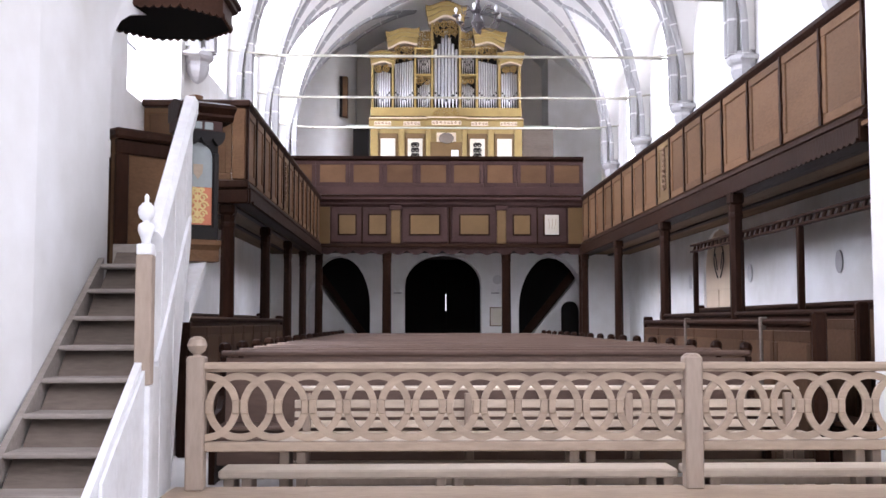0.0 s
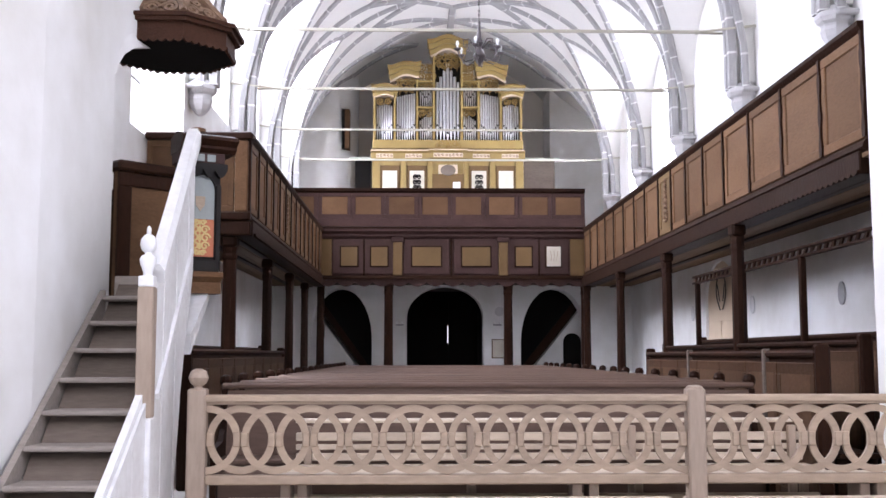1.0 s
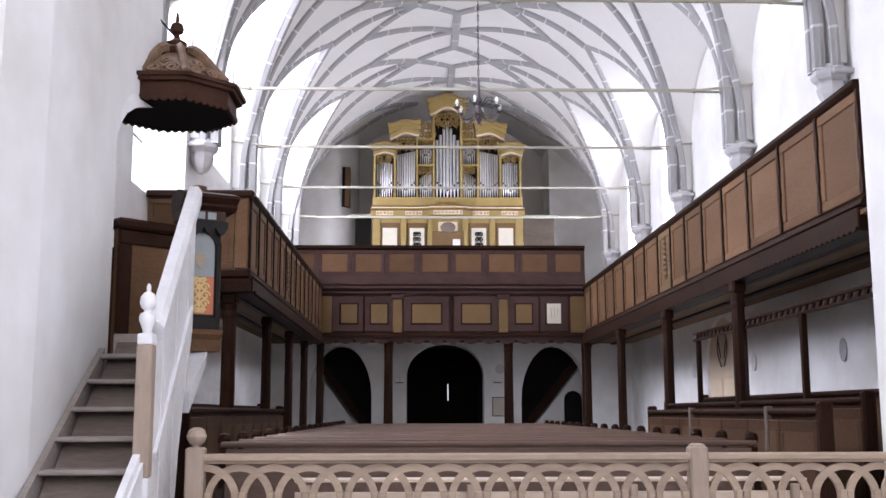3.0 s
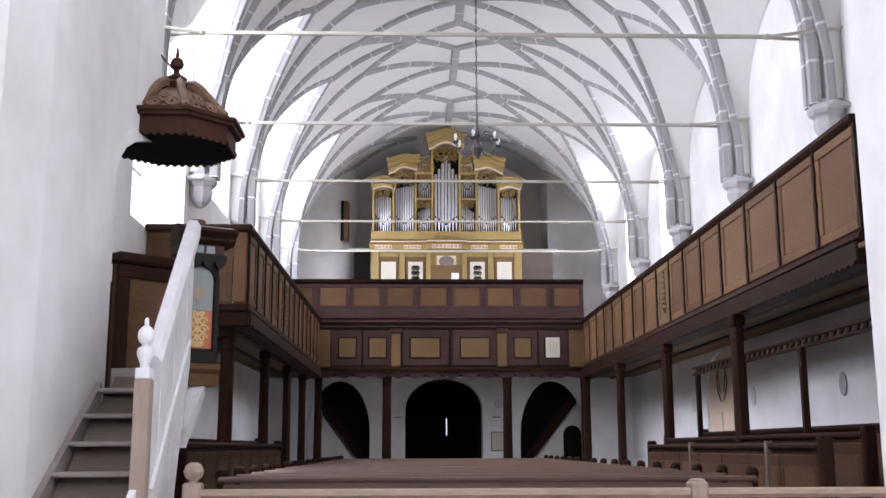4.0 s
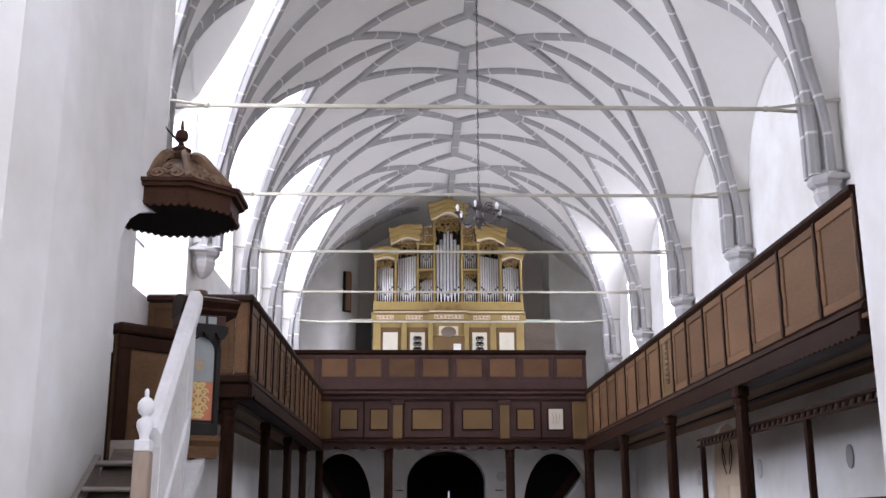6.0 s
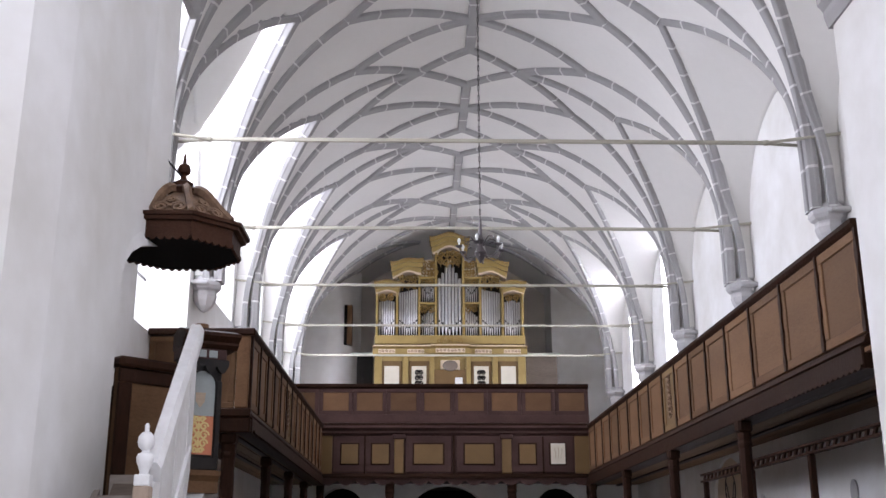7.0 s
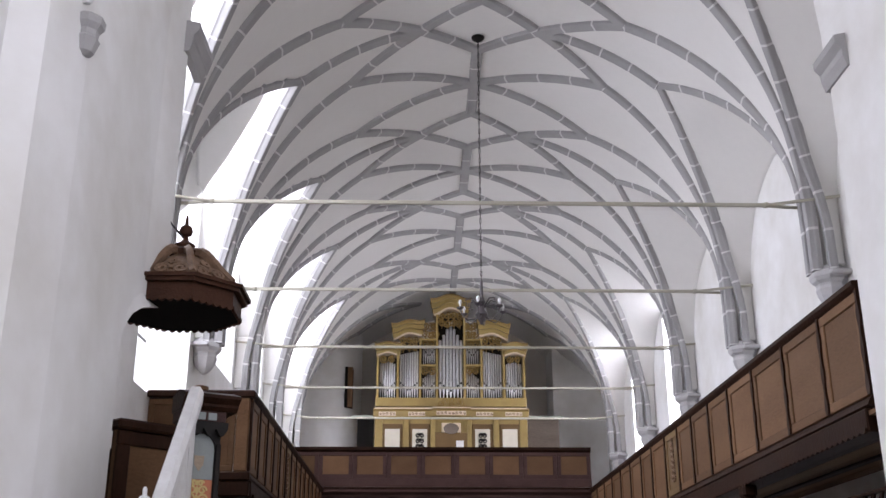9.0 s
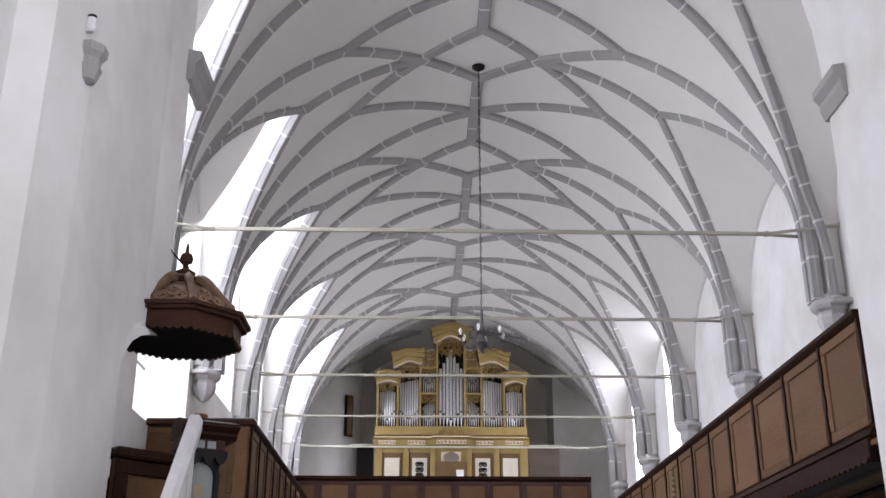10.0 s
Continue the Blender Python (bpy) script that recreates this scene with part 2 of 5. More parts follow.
# Unseen slab added over the vault; it shuts out sun and sky.
tagged(part("nave_lid", boxes((XL - 0.9, XW + 0.9, EAST - 0.5, WEST + 1, 11.5, 11.7)), PLASTER), "unseen slab above the vault, closing the nave to the sky", "ceiling", kind="structure")


FULL = 2.03                                  # how full the haunches of the vault are


def theta_u(a):
    c = math.cos(radians(a))
    return W * math.copysign(abs(c) ** (2 / FULL), c)


def theta_z(a):
    return ZS + (ZR - ZS) * max(0.0, math.sin(radians(a))) ** (2 / FULL)


LUNETTE = 47.5


def vault_z(u, v):
    """Height of the vault: a barrel of elliptic section, cut by lunettes over each bay."""
    s = min(1.0, abs(u) / W)
    barrel = ZS + (ZR - ZS) * max(0.0, 1 - s ** FULL) ** (1 / FULL) - 2.5 * max(0.0, abs(u) - W)
    f = v - math.floor(v)
    a = LUNETTE * math.sqrt(max(0.0, 1 - abs(2 * f - 1)))
    return max(barrel, theta_z(a) - (0.7 if u > 0 else -1.0) * max(0.0, abs(u) - theta_u(a)))


def build_vault():
    half = [0.5 * (j / 16) ** 2 for j in range(17)]
    rows = [k + f for k in range(-2, 6) for f in half + [1 - f for f in half[-2:0:-1]]]
    rows = [EAST] + [Y1 + BAY * r for r in rows if EAST < Y1 + BAY * r < WEST] + [WEST]
    wide = [W + 0.06 * j for j in range(6, 0, -1)]
    cols = wide + [theta_u(180 * j / 96) for j in range(97)] + [-u for u in wide[::-1]]
    verts = [(XC + u, y, vault_z(u, (y - Y1) / BAY)) for y in rows for u in cols]
    n = len(cols)
    faces = [(i * n + j, i * n + j + 1, (i + 1) * n + j + 1, (i + 1) * n + j) for i in range(len(rows) - 1) for j in range(n - 1)]
    me = bpy.data.meshes.new("mesh")
    me.from_pydata(verts, [], faces)
    me.materials.append(VAULT)
    me.shade_smooth()
    me.set_sharp_from_angle(angle=radians(30))
    ob = new("ceiling", me)
    ob.modifiers.new("thick", "SOLIDIFY").thickness = -0.12
    tagged(ob, "white plastered net vault over the nave", "vault", kind="structure")


build_vault()

RIB = [(-0.125, 0.04), (-0.125, -0.045), (-0.108, -0.075), (-0.088, -0.165), (-0.07, -0.18), (0.07, -0.18), (0.088, -0.165), (0.108, -0.075), (0.125, -0.045), (0.125, 0.04)]


def rib(nodes, foot=(), side=1, size=1.0, name="vault_rib", block=0.56):
    """A moulded stone rib on the vault through nodes of (angle from the springing, y), with white joints.
    foot: points (distance from the axis, y, z) by which it comes down to its corbel."""
    fine = []
    for (a0, y0), (a1, y1) in zip(nodes, nodes[1:]):
        k = max(2, int(abs(a1 - a0) / 3) + int(abs(y1 - y0) / 0.5))
        fine += [(a0 + (a1 - a0) * i / k, y0 + (y1 - y0) * i / k) for i in range(k)]
    fine.append(nodes[-1])
    pts = [Vector((XC + theta_u(a), y, theta_z(a))) for a, y in fine] + [Vector((XC + side * u, y, z)) for u, y, z in foot]
    dist = [0.0]
    for p, q in zip(pts, pts[1:]):
        dist.append(dist[-1] + (q - p).length)
    total = dist[-1]
    count = max(1, round(total / block))
    marks = []
    for i in range(count):
        s0, s1 = total * i / count, total * (i + 1) / count
        marks += [(s0 + 0.02, 0), ((s0 + s1) / 2, 0), (s1 - 0.02, 1)]
    marks = [(0.0, 0)] + marks[0:] + [(total, 0)]
    ring, ups, mats = [], [], []
    for s, m in marks:
        k = max(i for i in range(len(dist)) if dist[i] <= s + 1e-6)
        k = min(k, len(pts) - 2)
        t = (s - dist[k]) / max(1e-6, dist[k + 1] - dist[k])
        p = pts[k].lerp(pts[k + 1], t)
        ring.append(p)
        nx, nz = (p.x - XC) / W ** 2, max(0.0, p.z - ZS) / (ZR - ZS) ** 2
        ups.append(Vector((nx, 0, nz)).normalized())
        mats.append(m)
    sizes = [size * (1.0 - 0.42 * min(1.0, max(0.0, (8.6 - p.z) / 2.0))) if foot else size for p in ring]
    bm = sweep(bmesh.new(), ring, RIB, up=ups, mats=mats[:-1], sizes=sizes)
    tagged(part(name, bm, (STONE, JOINT)), "grey stone vault rib with white joints", "vault rib", kind="structure")


def both(nodes, foot=(), size=1.0):
    rib(nodes, foot, 1, size)
    rib([(180 - a, y) for a, y in nodes], foot, -1, size)


def diagonal_foot(y):
    return [(W - 0.07, y, 6.9), (W - 0.05, y, 6.3), (W - 0.05, y, 5.58)]


def groin_foot(y):
    return [(W - 0.06, y, 7.1), (W + 0.05, y, 6.6), (W + 0.11, y, 6.2), (W + 0.12, y, 5.58)]


A_IN, A_MID = 77.0, 59.3                     # angles of the inner and middle nodes of the net
for i in range(-2, 5):
    y0, b = Y1 + BAY * i, BAY
    ym = y0 + b * 0.5
    c0, c1 = y0, y0 + b
    if y0 + b * 0.30 < WEST and y0 - 0.3 * b > EAST:
        rib([(90, y0 - 0.3 * b), (90, y0 + 0.3 * b)])
    if i >= -1:
        if i < 4:
            both([(90, y0 + 0.30 * b), (A_IN, ym), (A_MID, y0 + 0.75 * b), (16, c1 - 0.16)], diagonal_foot(c1 - 0.085))
        both(([(90, y0 + 0.70 * b)] if i < 4 else []) + [(A_IN, ym), (A_MID, y0 + 0.25 * b), (16, c0 + 0.16)], diagonal_foot(c0 + 0.085))
        both([(A_IN, ym), (LUNETTE, ym)])
        groin = [(LUNETTE * k / 8, 0.5 * b * (k / 8) ** 2) for k in range(8, 2, -1)]
        both([(a, y0 + 0.07 + d * (0.5 * b - 0.07) / (0.5 * b)) for a, d in groin], groin_foot(c0 + 0.19), 0.8)
        if i < 4:
            both([(a, y0 + b - 0.07 - d * (0.5 * b - 0.07) / (0.5 * b)) for a, d in groin], groin_foot(c1 - 0.19), 0.8)
    if i >= 0:
        both([(90, y0), (A_MID, y0 + 0.25 * b)])
        both([(90, y0), (A_MID, y0 - 0.25 * b)])


def corbel(x, y, side):
    """A moulded wall corbel: drop, bell, overhanging ledge, and the springer stone above. side +1: on the wall at greater x."""
    bm = bmesh.new()
    lathe(bm, [(0.02, 0.0), (0.07, 0.025), (0.13, 0.09), (0.175, 0.18), (0.195, 0.26), (0.185, 0.305), (0.19, 0.335), (0.235, 0.37), (0.262, 0.42), (0.258, 0.48), (0.205, 0.53), (0.17, 0.57)], 0, 0, 0, 8)
    ob = part("corbel", bm, CORBEL)
    ob.matrix_world = pose(x - side * 0.17, y, 5.09)
    tagged(ob, "carved pale grey stone corbel under the vault ribs", "corbel", "corbels of the vault", kind="structure")
    lo, hi = sorted((-side * 0.07, side * 0.17))
    part("springer", boxes((lo, hi, -0.15, 0.15, 0.56, 1.6), bevel=0.02), VAULT, ob)
    part("ledge", boxes((lo - 0.03, hi + 0.03, -0.31, -0.22, 0.40, 0.47), (lo - 0.03, hi + 0.03, 0.22, 0.31, 0.40, 0.47), bevel=0.02), CORBEL, ob)


for i in range(-1, 5):
    corbel(XL, Y1 + BAY * i, -1)
    corbel(XW, Y1 + BAY * i, 1)


def tie_bar(y):
    """An iron tie across the nave, forked at both walls."""
    ob = empty("tie_bar", "pale painted iron tie bar across the nave, forked ends", "tie bar", "tie bars of the vault", kind="structure")
    part("bar", boxes((XL + 0.85, XW - 0.85, y - 0.02, y + 0.02, 6.505, 6.555), bevel=0.006), TIE, ob)
    for x, s in ((XL, 1), (XW, -1)):
        for dy in (-0.24, 0.24):
            part("fork", tube(bmesh.new(), [(x + s * 0.95, y, 6.53), (x + s * 0.8, y + dy * 0.15, 6.53), (x, y + dy, 6.57)], 0.022, 6), TIE, ob)
        part("ring", lathe(bmesh.new(), [(0.035, -0.03), (0.05, 0), (0.035, 0.03)], x + s * 0.9, y, 6.53, 8), TIE, ob)


for i in range(5):
    tie_bar(Y1 + BAY * i)

# windows: stone reveals stay in the wall, a thin leaded grid stands outside
PANE = bpy.data.materials.new("window_glass")
PANE.use_nodes = True
PANE.node_tree.nodes["Principled BSDF"].inputs["Transmission Weight"].default_value = 1.0
PANE.node_tree.nodes["Principled BSDF"].inputs["Roughness"].default_value = 0.05
PANE.node_tree.nodes["Principled BSDF"].inputs["IOR"].default_value = 1.05


def window(n, x, h, side):
    """A tall arched leaded window in the wall's outer third. side: -1 north, 1 south."""
    ob = empty("window_%d" % n, "tall arched leaded church window, bright with daylight", "window", kind="structure")
    lo, hi, bottom, spring, top = h
    bm = bmesh.new()
    for k in range(1, 3):
        y = lo + (hi - lo) * k / 3
        box(bm, x - 0.02, x + 0.02, y - 0.025, y + 0.025, bottom, spring + 0.6)
    for k in range(1, 6):
        z = bottom + (spring - bottom) * k / 5
        box(bm, x - 0.015, x + 0.015, lo, hi, z - 0.012, z + 0.012)
    part("window_frame", bm, STONE, ob)
    pane = part("pane", prism(bmesh.new(), [(lo, bottom), (hi, bottom)] + arc((lo + hi) / 2, spring, (hi - lo) / 2, 0, 180, 12, top - spring), "x", x - 0.004, x + 0.004), PANE, ob)
    pane.visible_shadow = False
    sill = bmesh.new()
    xi, xo = (XL - 0.004, XL - 0.88) if side < 0 else (XW + 0.004, XW + 0.88)
    prism(sill, [(xo, bottom + 0.1), (xi, bottom - 0.52), (xi, bottom - 0.549), (xo, bottom - 0.549)], "y", lo + 0.002, hi - 0.002)
    part("window_sill", sill, PLASTER, ob)
    window_light(x - side * 0.25, (lo + hi) / 2, (bottom + top) / 2, hi - lo - 0.1, top - bottom - 0.4, 1 if side < 0 else -2, (740 if lo > 24 else 500 if lo > 16 else 720) if side < 0 else (640 if lo > 24 else 390), (0.80, 0.87, 1.0), 0.6 if lo > 24 else 0.0)


for n, h in enumerate(LEFT_WINDOWS):
    window(n + 1, XL - 0.7, h, -1)
for n, h in enumerate(RIGHT_WINDOWS):
    window(n + 6, XW + 0.7, h, 1)


# ---- chancel arch and the chancel behind the camera ----
def arch_wall():
    """The wall of the chancel arch with its opening; the jambs are notched low on the nave side."""
    bm = bmesh.new()
    curve = arc((XPL + XPR) / 2, 6.3, (XPR - XPL) / 2, 180, 0, 24, rz=3.0)
    for p, q in zip(curve, curve[1:]):
        prism(bm, [p, q, (q[0], 11.5), (p[0], 11.5)], "y", 6.1, 8.2)
    for x0, x1 in ((-4.6, XPL), (XPR, 6.4)):
        prism(bm, [(6.1, 0), (7.52, 0), (7.52, 11.5), (6.1, 11.5)] if x0 < 0 else [(6.1, 0), (8.16, 0), (8.16, 5.9), (8.2, 6.0), (8.2, 11.5), (6.1, 11.5)], "x", x0, x1)
    # the outer order of the arch stands out above the pulpit on a rounded bracket
    rings = []
    for z, k in ((3.34, 0.0), (3.43, 0.06), (3.53, 0.18), (3.64, 0.42), (3.72, 0.72), (3.77, 1.0), (11.5, 1.0)):
        rings.append([bm.verts.new(q) for q in ((-4.6, 7.52, z), (XPL - 0.001, 7.52, z), (XPL - 0.001, 7.53 + 0.42 * k, z), (XPL + 0.07 * k, 7.54 + 0.86 * k, z), (-4.6, 7.54 + 1.11 * k, z))])
    for p, q in zip(rings, rings[1:]):
        for k in range(5):
            bm.faces.new((p[k], p[(k + 1) % 5], q[(k + 1) % 5], q[k]))
    bm.faces.new(rings[-1])
    bmesh.ops.remove_doubles(bm, verts=bm.verts, dist=0.0005)
    tagged(part("wall_chancel_arch", bm, PLASTER), "white plastered chancel arch with thick jambs", "wall", kind="structure")


arch_wall()
# Unseen walls and ceiling that close the chancel around the camera.
wall_holes("wall_chancel_north", "x", -3.2, 0.75, -5, 6.1, 0, 9.5, [(-2.2, -0.7, 4.0, 7.2, 8.0), (1.6, 3.1, 4.0, 7.2, 8.0)], PLASTER, "unseen white chancel wall with added windows")
wall_holes("wall_chancel_south", "x", 4.0, 0.75, -5, 6.1, 0, 9.5, [(-2.2, -0.7, 4.0, 7.2, 8.0), (1.6, 3.1, 4.0, 7.2, 8.0)], PLASTER, "unseen white chancel wall with added windows")
wall_holes("wall_chancel_east", "y", -5.7, 0.7, -3.2, 4.75, 0, 9.5, [(-0.1, 1.5, 4.0, 7.4, 8.2)], PLASTER, "unseen white chancel end wall with an added window")
tagged(part("ceiling", boxes((-3.2, 4.75, -5.7, 6.1, 9.5, 9.7)), VAULT), "unseen white chancel ceiling", "ceiling", kind="structure")
# Lamps in the unseen chancel openings, added to light the piers and rail.
for y in (-1.45, 2.35):
    window_light(-2.6, y, 5.9, 1.3, 3.4, 1, 145, (0.80, 0.86, 1.0))
    window_light(4.15, y, 5.9, 1.3, 3.4, -1, 215, (0.80, 0.86, 1.0))
window_light(0.7, -5.2, 5.9, 1.4, 3.6, 2, 370, (0.82, 0.88, 1.0))


def chamfer_respond():
    """The fold where the arch jamb meets the wall beside the stairs, with its small corbel."""
    bm = bmesh.new()
    prism(bm, [(-2.45, 5.4), (-2.27, 5.55), (-2.2, 6.1), (-2.45, 6.1)], "z", 0, 9.5)
    tagged(part("wall_pier_fold", bm, PLASTER), "plastered slanting corner of the arch pier", "wall", kind="structure")


chamfer_respond()


def impost(x, y0, y1, z, side):
    """A moulded impost block at the springing of the chancel arch."""
    bm = prism(bmesh.new(), [(-side * 0.05, -0.2), (side * 0.02, -0.2), (side * 0.05, -0.10), (side * 0.05, -0.04), (side * 0.10, 0.02), (side * 0.10, 0.09), (-side * 0.05, 0.12)], "y", y0, y1)
    ob = part("impost", bm, STONE)
    ob.matrix_world = pose(x, 0, z)
    tagged(ob, "moulded grey stone impost on the chancel arch", "impost", kind="structure")


impost(XPL + 0.08, 8.3, 8.9, 6.36, 1)
impost(XPR, 7.72, 8.22, 5.95, -1)

# ---- rear end of the nave ----
ARCADE = 26.6
wall_holes("wall_arcade", "y", ARCADE, 0.7, XL, XW, 0, 3.05, [(-2.75, -1.15, 0, 1.7, 2.98), (-0.27, 1.68, 0, 2.25, 3.03), (2.62, 4.35, 0, 1.6, 2.98)], PLASTER, "white plastered arcade under the organ loft", steps=14)
tagged(part("wall_tower", boxes((XL, XW, 29.6, 29.9, 0, 3.05)), PLASTER), "dim white wall behind the arcade", "wall", kind="structure")
# Passage walls coloured black for the shade beyond the middle arch.
tagged(part("wall_passage", boxes((-0.5, -0.27, 27.3, 29.6, 0, 3.05), (1.68, 1.9, 27.3, 29.6, 0, 3.05), (-0.27, 1.68, 29.4, 29.6, 0, 3.05)), DARK), "inner passage to the tower door, black to stand for its shade", "wall", kind="structure")
tagged(part("loft_floor", boxes((XL, XW, 24.72, WEST, 3.06, 4.3)), OAK), "dark timber floor of the organ loft", "floor", kind="structure")
for x_high, x_low in ((-2.9, -1.05), (4.5, 2.5)):
    tagged(part("wall_stair", prism(bmesh.new(), [(x_high, 0), (x_high, 2.75), (x_low, 0.3), (x_low, 0)], "y", 27.5, 27.55), PLASTER), "white wall below the loft stairs", "wall", kind="structure")
tagged(part("wall_pier_west", boxes((3.9, XW, 30.4, WEST, 4.3, 11.4)), PLASTER), "white plastered pier beside the organ", "wall", kind="structure")


def turret():
    ob = empty("stair_turret", "round white plastered stair turret with a slit opening", "turret", kind="structure")
    bm = lathe(bmesh.new(), [(1.25, 4.3), (1.25, 11.3)], -3.0, 30.6, 0, 48)
    part("wall", bm, PLASTER, ob, smooth=True)
    # No hole is cut; a black block gives the slit its inner shade.
    part("opening", boxes((-2.17, -2.09, 29.52, 30.0, 7.15, 8.3)), DARK, ob, "black block for the dark of the slit")
    part("shutter", boxes((-2.09, -1.95, 29.55, 30.1, 7.15, 8.3), bevel=0.01), PANEL, ob, "brown wooden shutter")


turret()


def pier_fittings():
    """A small stone corbel and a lamp on the pier beside the stairs."""
    ob = part("pier_corbel", lathe(bmesh.new(), [(0.02, 0.0), (0.07, 0.02), (0.09, 0.08), (0.10, 0.11), (0.085, 0.13), (0.09, 0.17), (0.12, 0.21), (0.125, 0.26), (0.10, 0.28)], n=8), STONE)
    ob.matrix_world = pose(-2.215, 6.04, 4.79)
    tagged(ob, "small weathered stone corbel on the white pier", "corbel", kind="structure")
    lamp = empty("spot_lamp", "small grey wall spot lamp on a bracket", "lamp", at=(-2.22, 5.94, 5.17))
    part("bracket", boxes((-0.05, 0.03, -0.015, 0.015, -0.05, -0.02), bevel=0.004), WHITE, lamp)
    part("housing", lathe(bmesh.new(), [(0.02, -0.05), (0.035, -0.03), (0.035, 0.05), (0.02, 0.06)], 0.03, 0, 0, 12), WHITE, lamp)
    part("lens", lathe(bmesh.new(), [(0.03, 0), (0.03, 0.012)], 0.03, 0, 0.061, 12), IRON, lamp)


pier_fittings()


def loft_partitions():
    """The low dark screens on both sides of the organ, each with a pale ledge; the left one is a black board put in for
    the dark of a doorway.
    """
    for x0, x1, mat, label in ((-1.75, -1.30, DARK, "black board for the dark doorway beside the organ"), (2.98, 3.85, RISER, "brown board screen beside the organ")):
        ob = empty("loft_screen", label, "screen", kind="structure")
        part("board", boxes((x0, x1, 29.0, 29.06, 4.3, 6.72), bevel=0.005), mat, ob)
        part("ledge", boxes((x0 - 0.15, x1 + 0.1, 28.85, 29.1, 6.72, 6.775), bevel=0.01), GREENISH, ob, "pale green painted ledge")


GREENISH = node_mat("pale_green_paint", (0.31, 0.34, 0.28), (0.23, 0.26, 0.21), 3.0, 0.5, 0.1)
loft_partitions()


def wall_plaques():
    """Small oval plaster plaques on the wall under the gallery."""
    for x, y, z, s in ((XW, 13.3, 2.08, 1), (XW, 16.9, 2.1, 1), (XW, 20.6, 2.1, 1), (XW, 23.2, 2.1, 1)):
        bm = prism(bmesh.new(), [(0.11 * math.cos(2 * math.pi * k / 20), 0.15 * math.sin(2 * math.pi * k / 20)) for k in range(20)], "x", -0.02, 0.0)
        ob = part("wall_plaque", bm, STONE if y < 14 else PALESTONE)
        ob.matrix_world = pose(x, y, z)
        tagged(ob, "small oval grey plaque on the white wall", "plaque", "oval plaques", kind="structure")


wall_plaques()


def rear_details():
    """Small things on the arcade and below the loft stairs."""
    board = empty("notice_board", "small yellowish notice board on the arcade pier", "notice board")
    part("board", boxes((1.90, 2.24, ARCADE - 0.03, ARCADE, 1.22, 1.66), bevel=0.006), PAPER, board)
    part("frame", boxes((1.88, 1.90, ARCADE - 0.035, ARCADE, 1.20, 1.68), (2.24, 2.26, ARCADE - 0.035, ARCADE, 1.20, 1.68), (1.90, 2.24, ARCADE - 0.035, ARCADE, 1.66, 1.68), (1.90, 2.24, ARCADE - 0.035, ARCADE, 1.20, 1.22)), PANEL, board)
    clock = empty("wall_clock", "small round grey wall clock", "clock", at=(2.08, ARCADE, 2.38))
    part("face", prism(bmesh.new(), [(0.12 * math.cos(2 * math.pi * k / 20), 0.12 * math.sin(2 * math.pi * k / 20)) for k in range(20)], "y", -0.03, 0), PALESTONE, clock)
    for x in (-0.45, 2.02):
        lamp = empty("wall_sconce", "small double wall lamp with white bulbs", "lamp", "wall lamps of the arcade", at=(x, ARCADE, 2.05))
        part("arm", boxes((-0.1, 0.1, -0.08, 0.0, -0.02, 0.0), bevel=0.004), IRON, lamp)
        for dx in (-0.07, 0.07):
            part("bulb", lathe(bmesh.new(), [(0.015, 0), (0.03, 0.03), (0.025, 0.07), (0.005, 0.09)], dx, -0.06, 0.001, 8), MORTAR, lamp)
    box_ob = empty("wall_box", "small dark box on the white wall", "box")
    part("case", boxes((-2.56, -2.42, 27.42, 27.5, 1.75, 2.08), bevel=0.008), BLACKISH, box_ob)
    part("door", boxes((-2.545, -2.435, 27.41, 27.42, 1.77, 2.06), bevel=0.003), BLACKISH, box_ob)


BLACKISH = node_mat("blackened_wood", (0.02, 0.016, 0.014), (0.012, 0.010, 0.009), 5.0, 0.6, 0.1, spec=0.15)
rear_details()


# ---- galleries ----
XR, XG = 4.0, -2.31                          # fronts of the side galleries
REARY = 24.7


def panel_bm(w, h, rim=0.09, depth=0.05, inset=0.03):
    """A framed panel facing -y in a w x h field: rails and stiles with a bevelled inner edge."""
    bm = bmesh.new()
    for r in ((0, w, 0, rim), (0, w, h - rim, h), (0, rim, rim, h - rim), (w - rim, w, rim, h - rim)):
        box(bm, r[0], r[1], -depth, 0, r[2], r[3], bevel=0.008)
    return bm


def field_bm(w, h, rim=0.09, raise_by=0.012):
    return boxes((rim - 0.01, w - rim + 0.01, -0.02 - raise_by, -0.005, rim - 0.01, h - rim + 0.01), bevel=0.01)


def scallop_bm(length, z_top, drop, pitch, thick=0.03):
    """A valance along x with a scalloped lower edge."""
    bm = bmesh.new()
    n = max(1, round(length / pitch))
    out = [(0, z_top), (length, z_top)]
    for i in range(n, 0, -1):
        x1, x0 = length * i / n, length * (i - 1) / n
        for k in range(6):
            t = k / 6
            out.append((x1 + (x0 - x1) * t, z_top - drop * (0.45 + 0.55 * math.sin(math.pi * t))))
    out.append((0, z_top - drop * 0.45))
    for (p, q) in zip(out[2:], out[3:]):
        prism(bm, [p, q, (q[0], z_top), (p[0], z_top)], "y", -thick, 0)
    bmesh.ops.remove_doubles(bm, verts=bm.verts, dist=0.0005)
    return bm


def turned_to(side):
    """The pose that lays a front built along x and facing -y onto a gallery along y; side -1 faces -x, +1 faces +x."""
    return Matrix.Rotation(radians(90 if side > 0 else -90), 4, "Z")


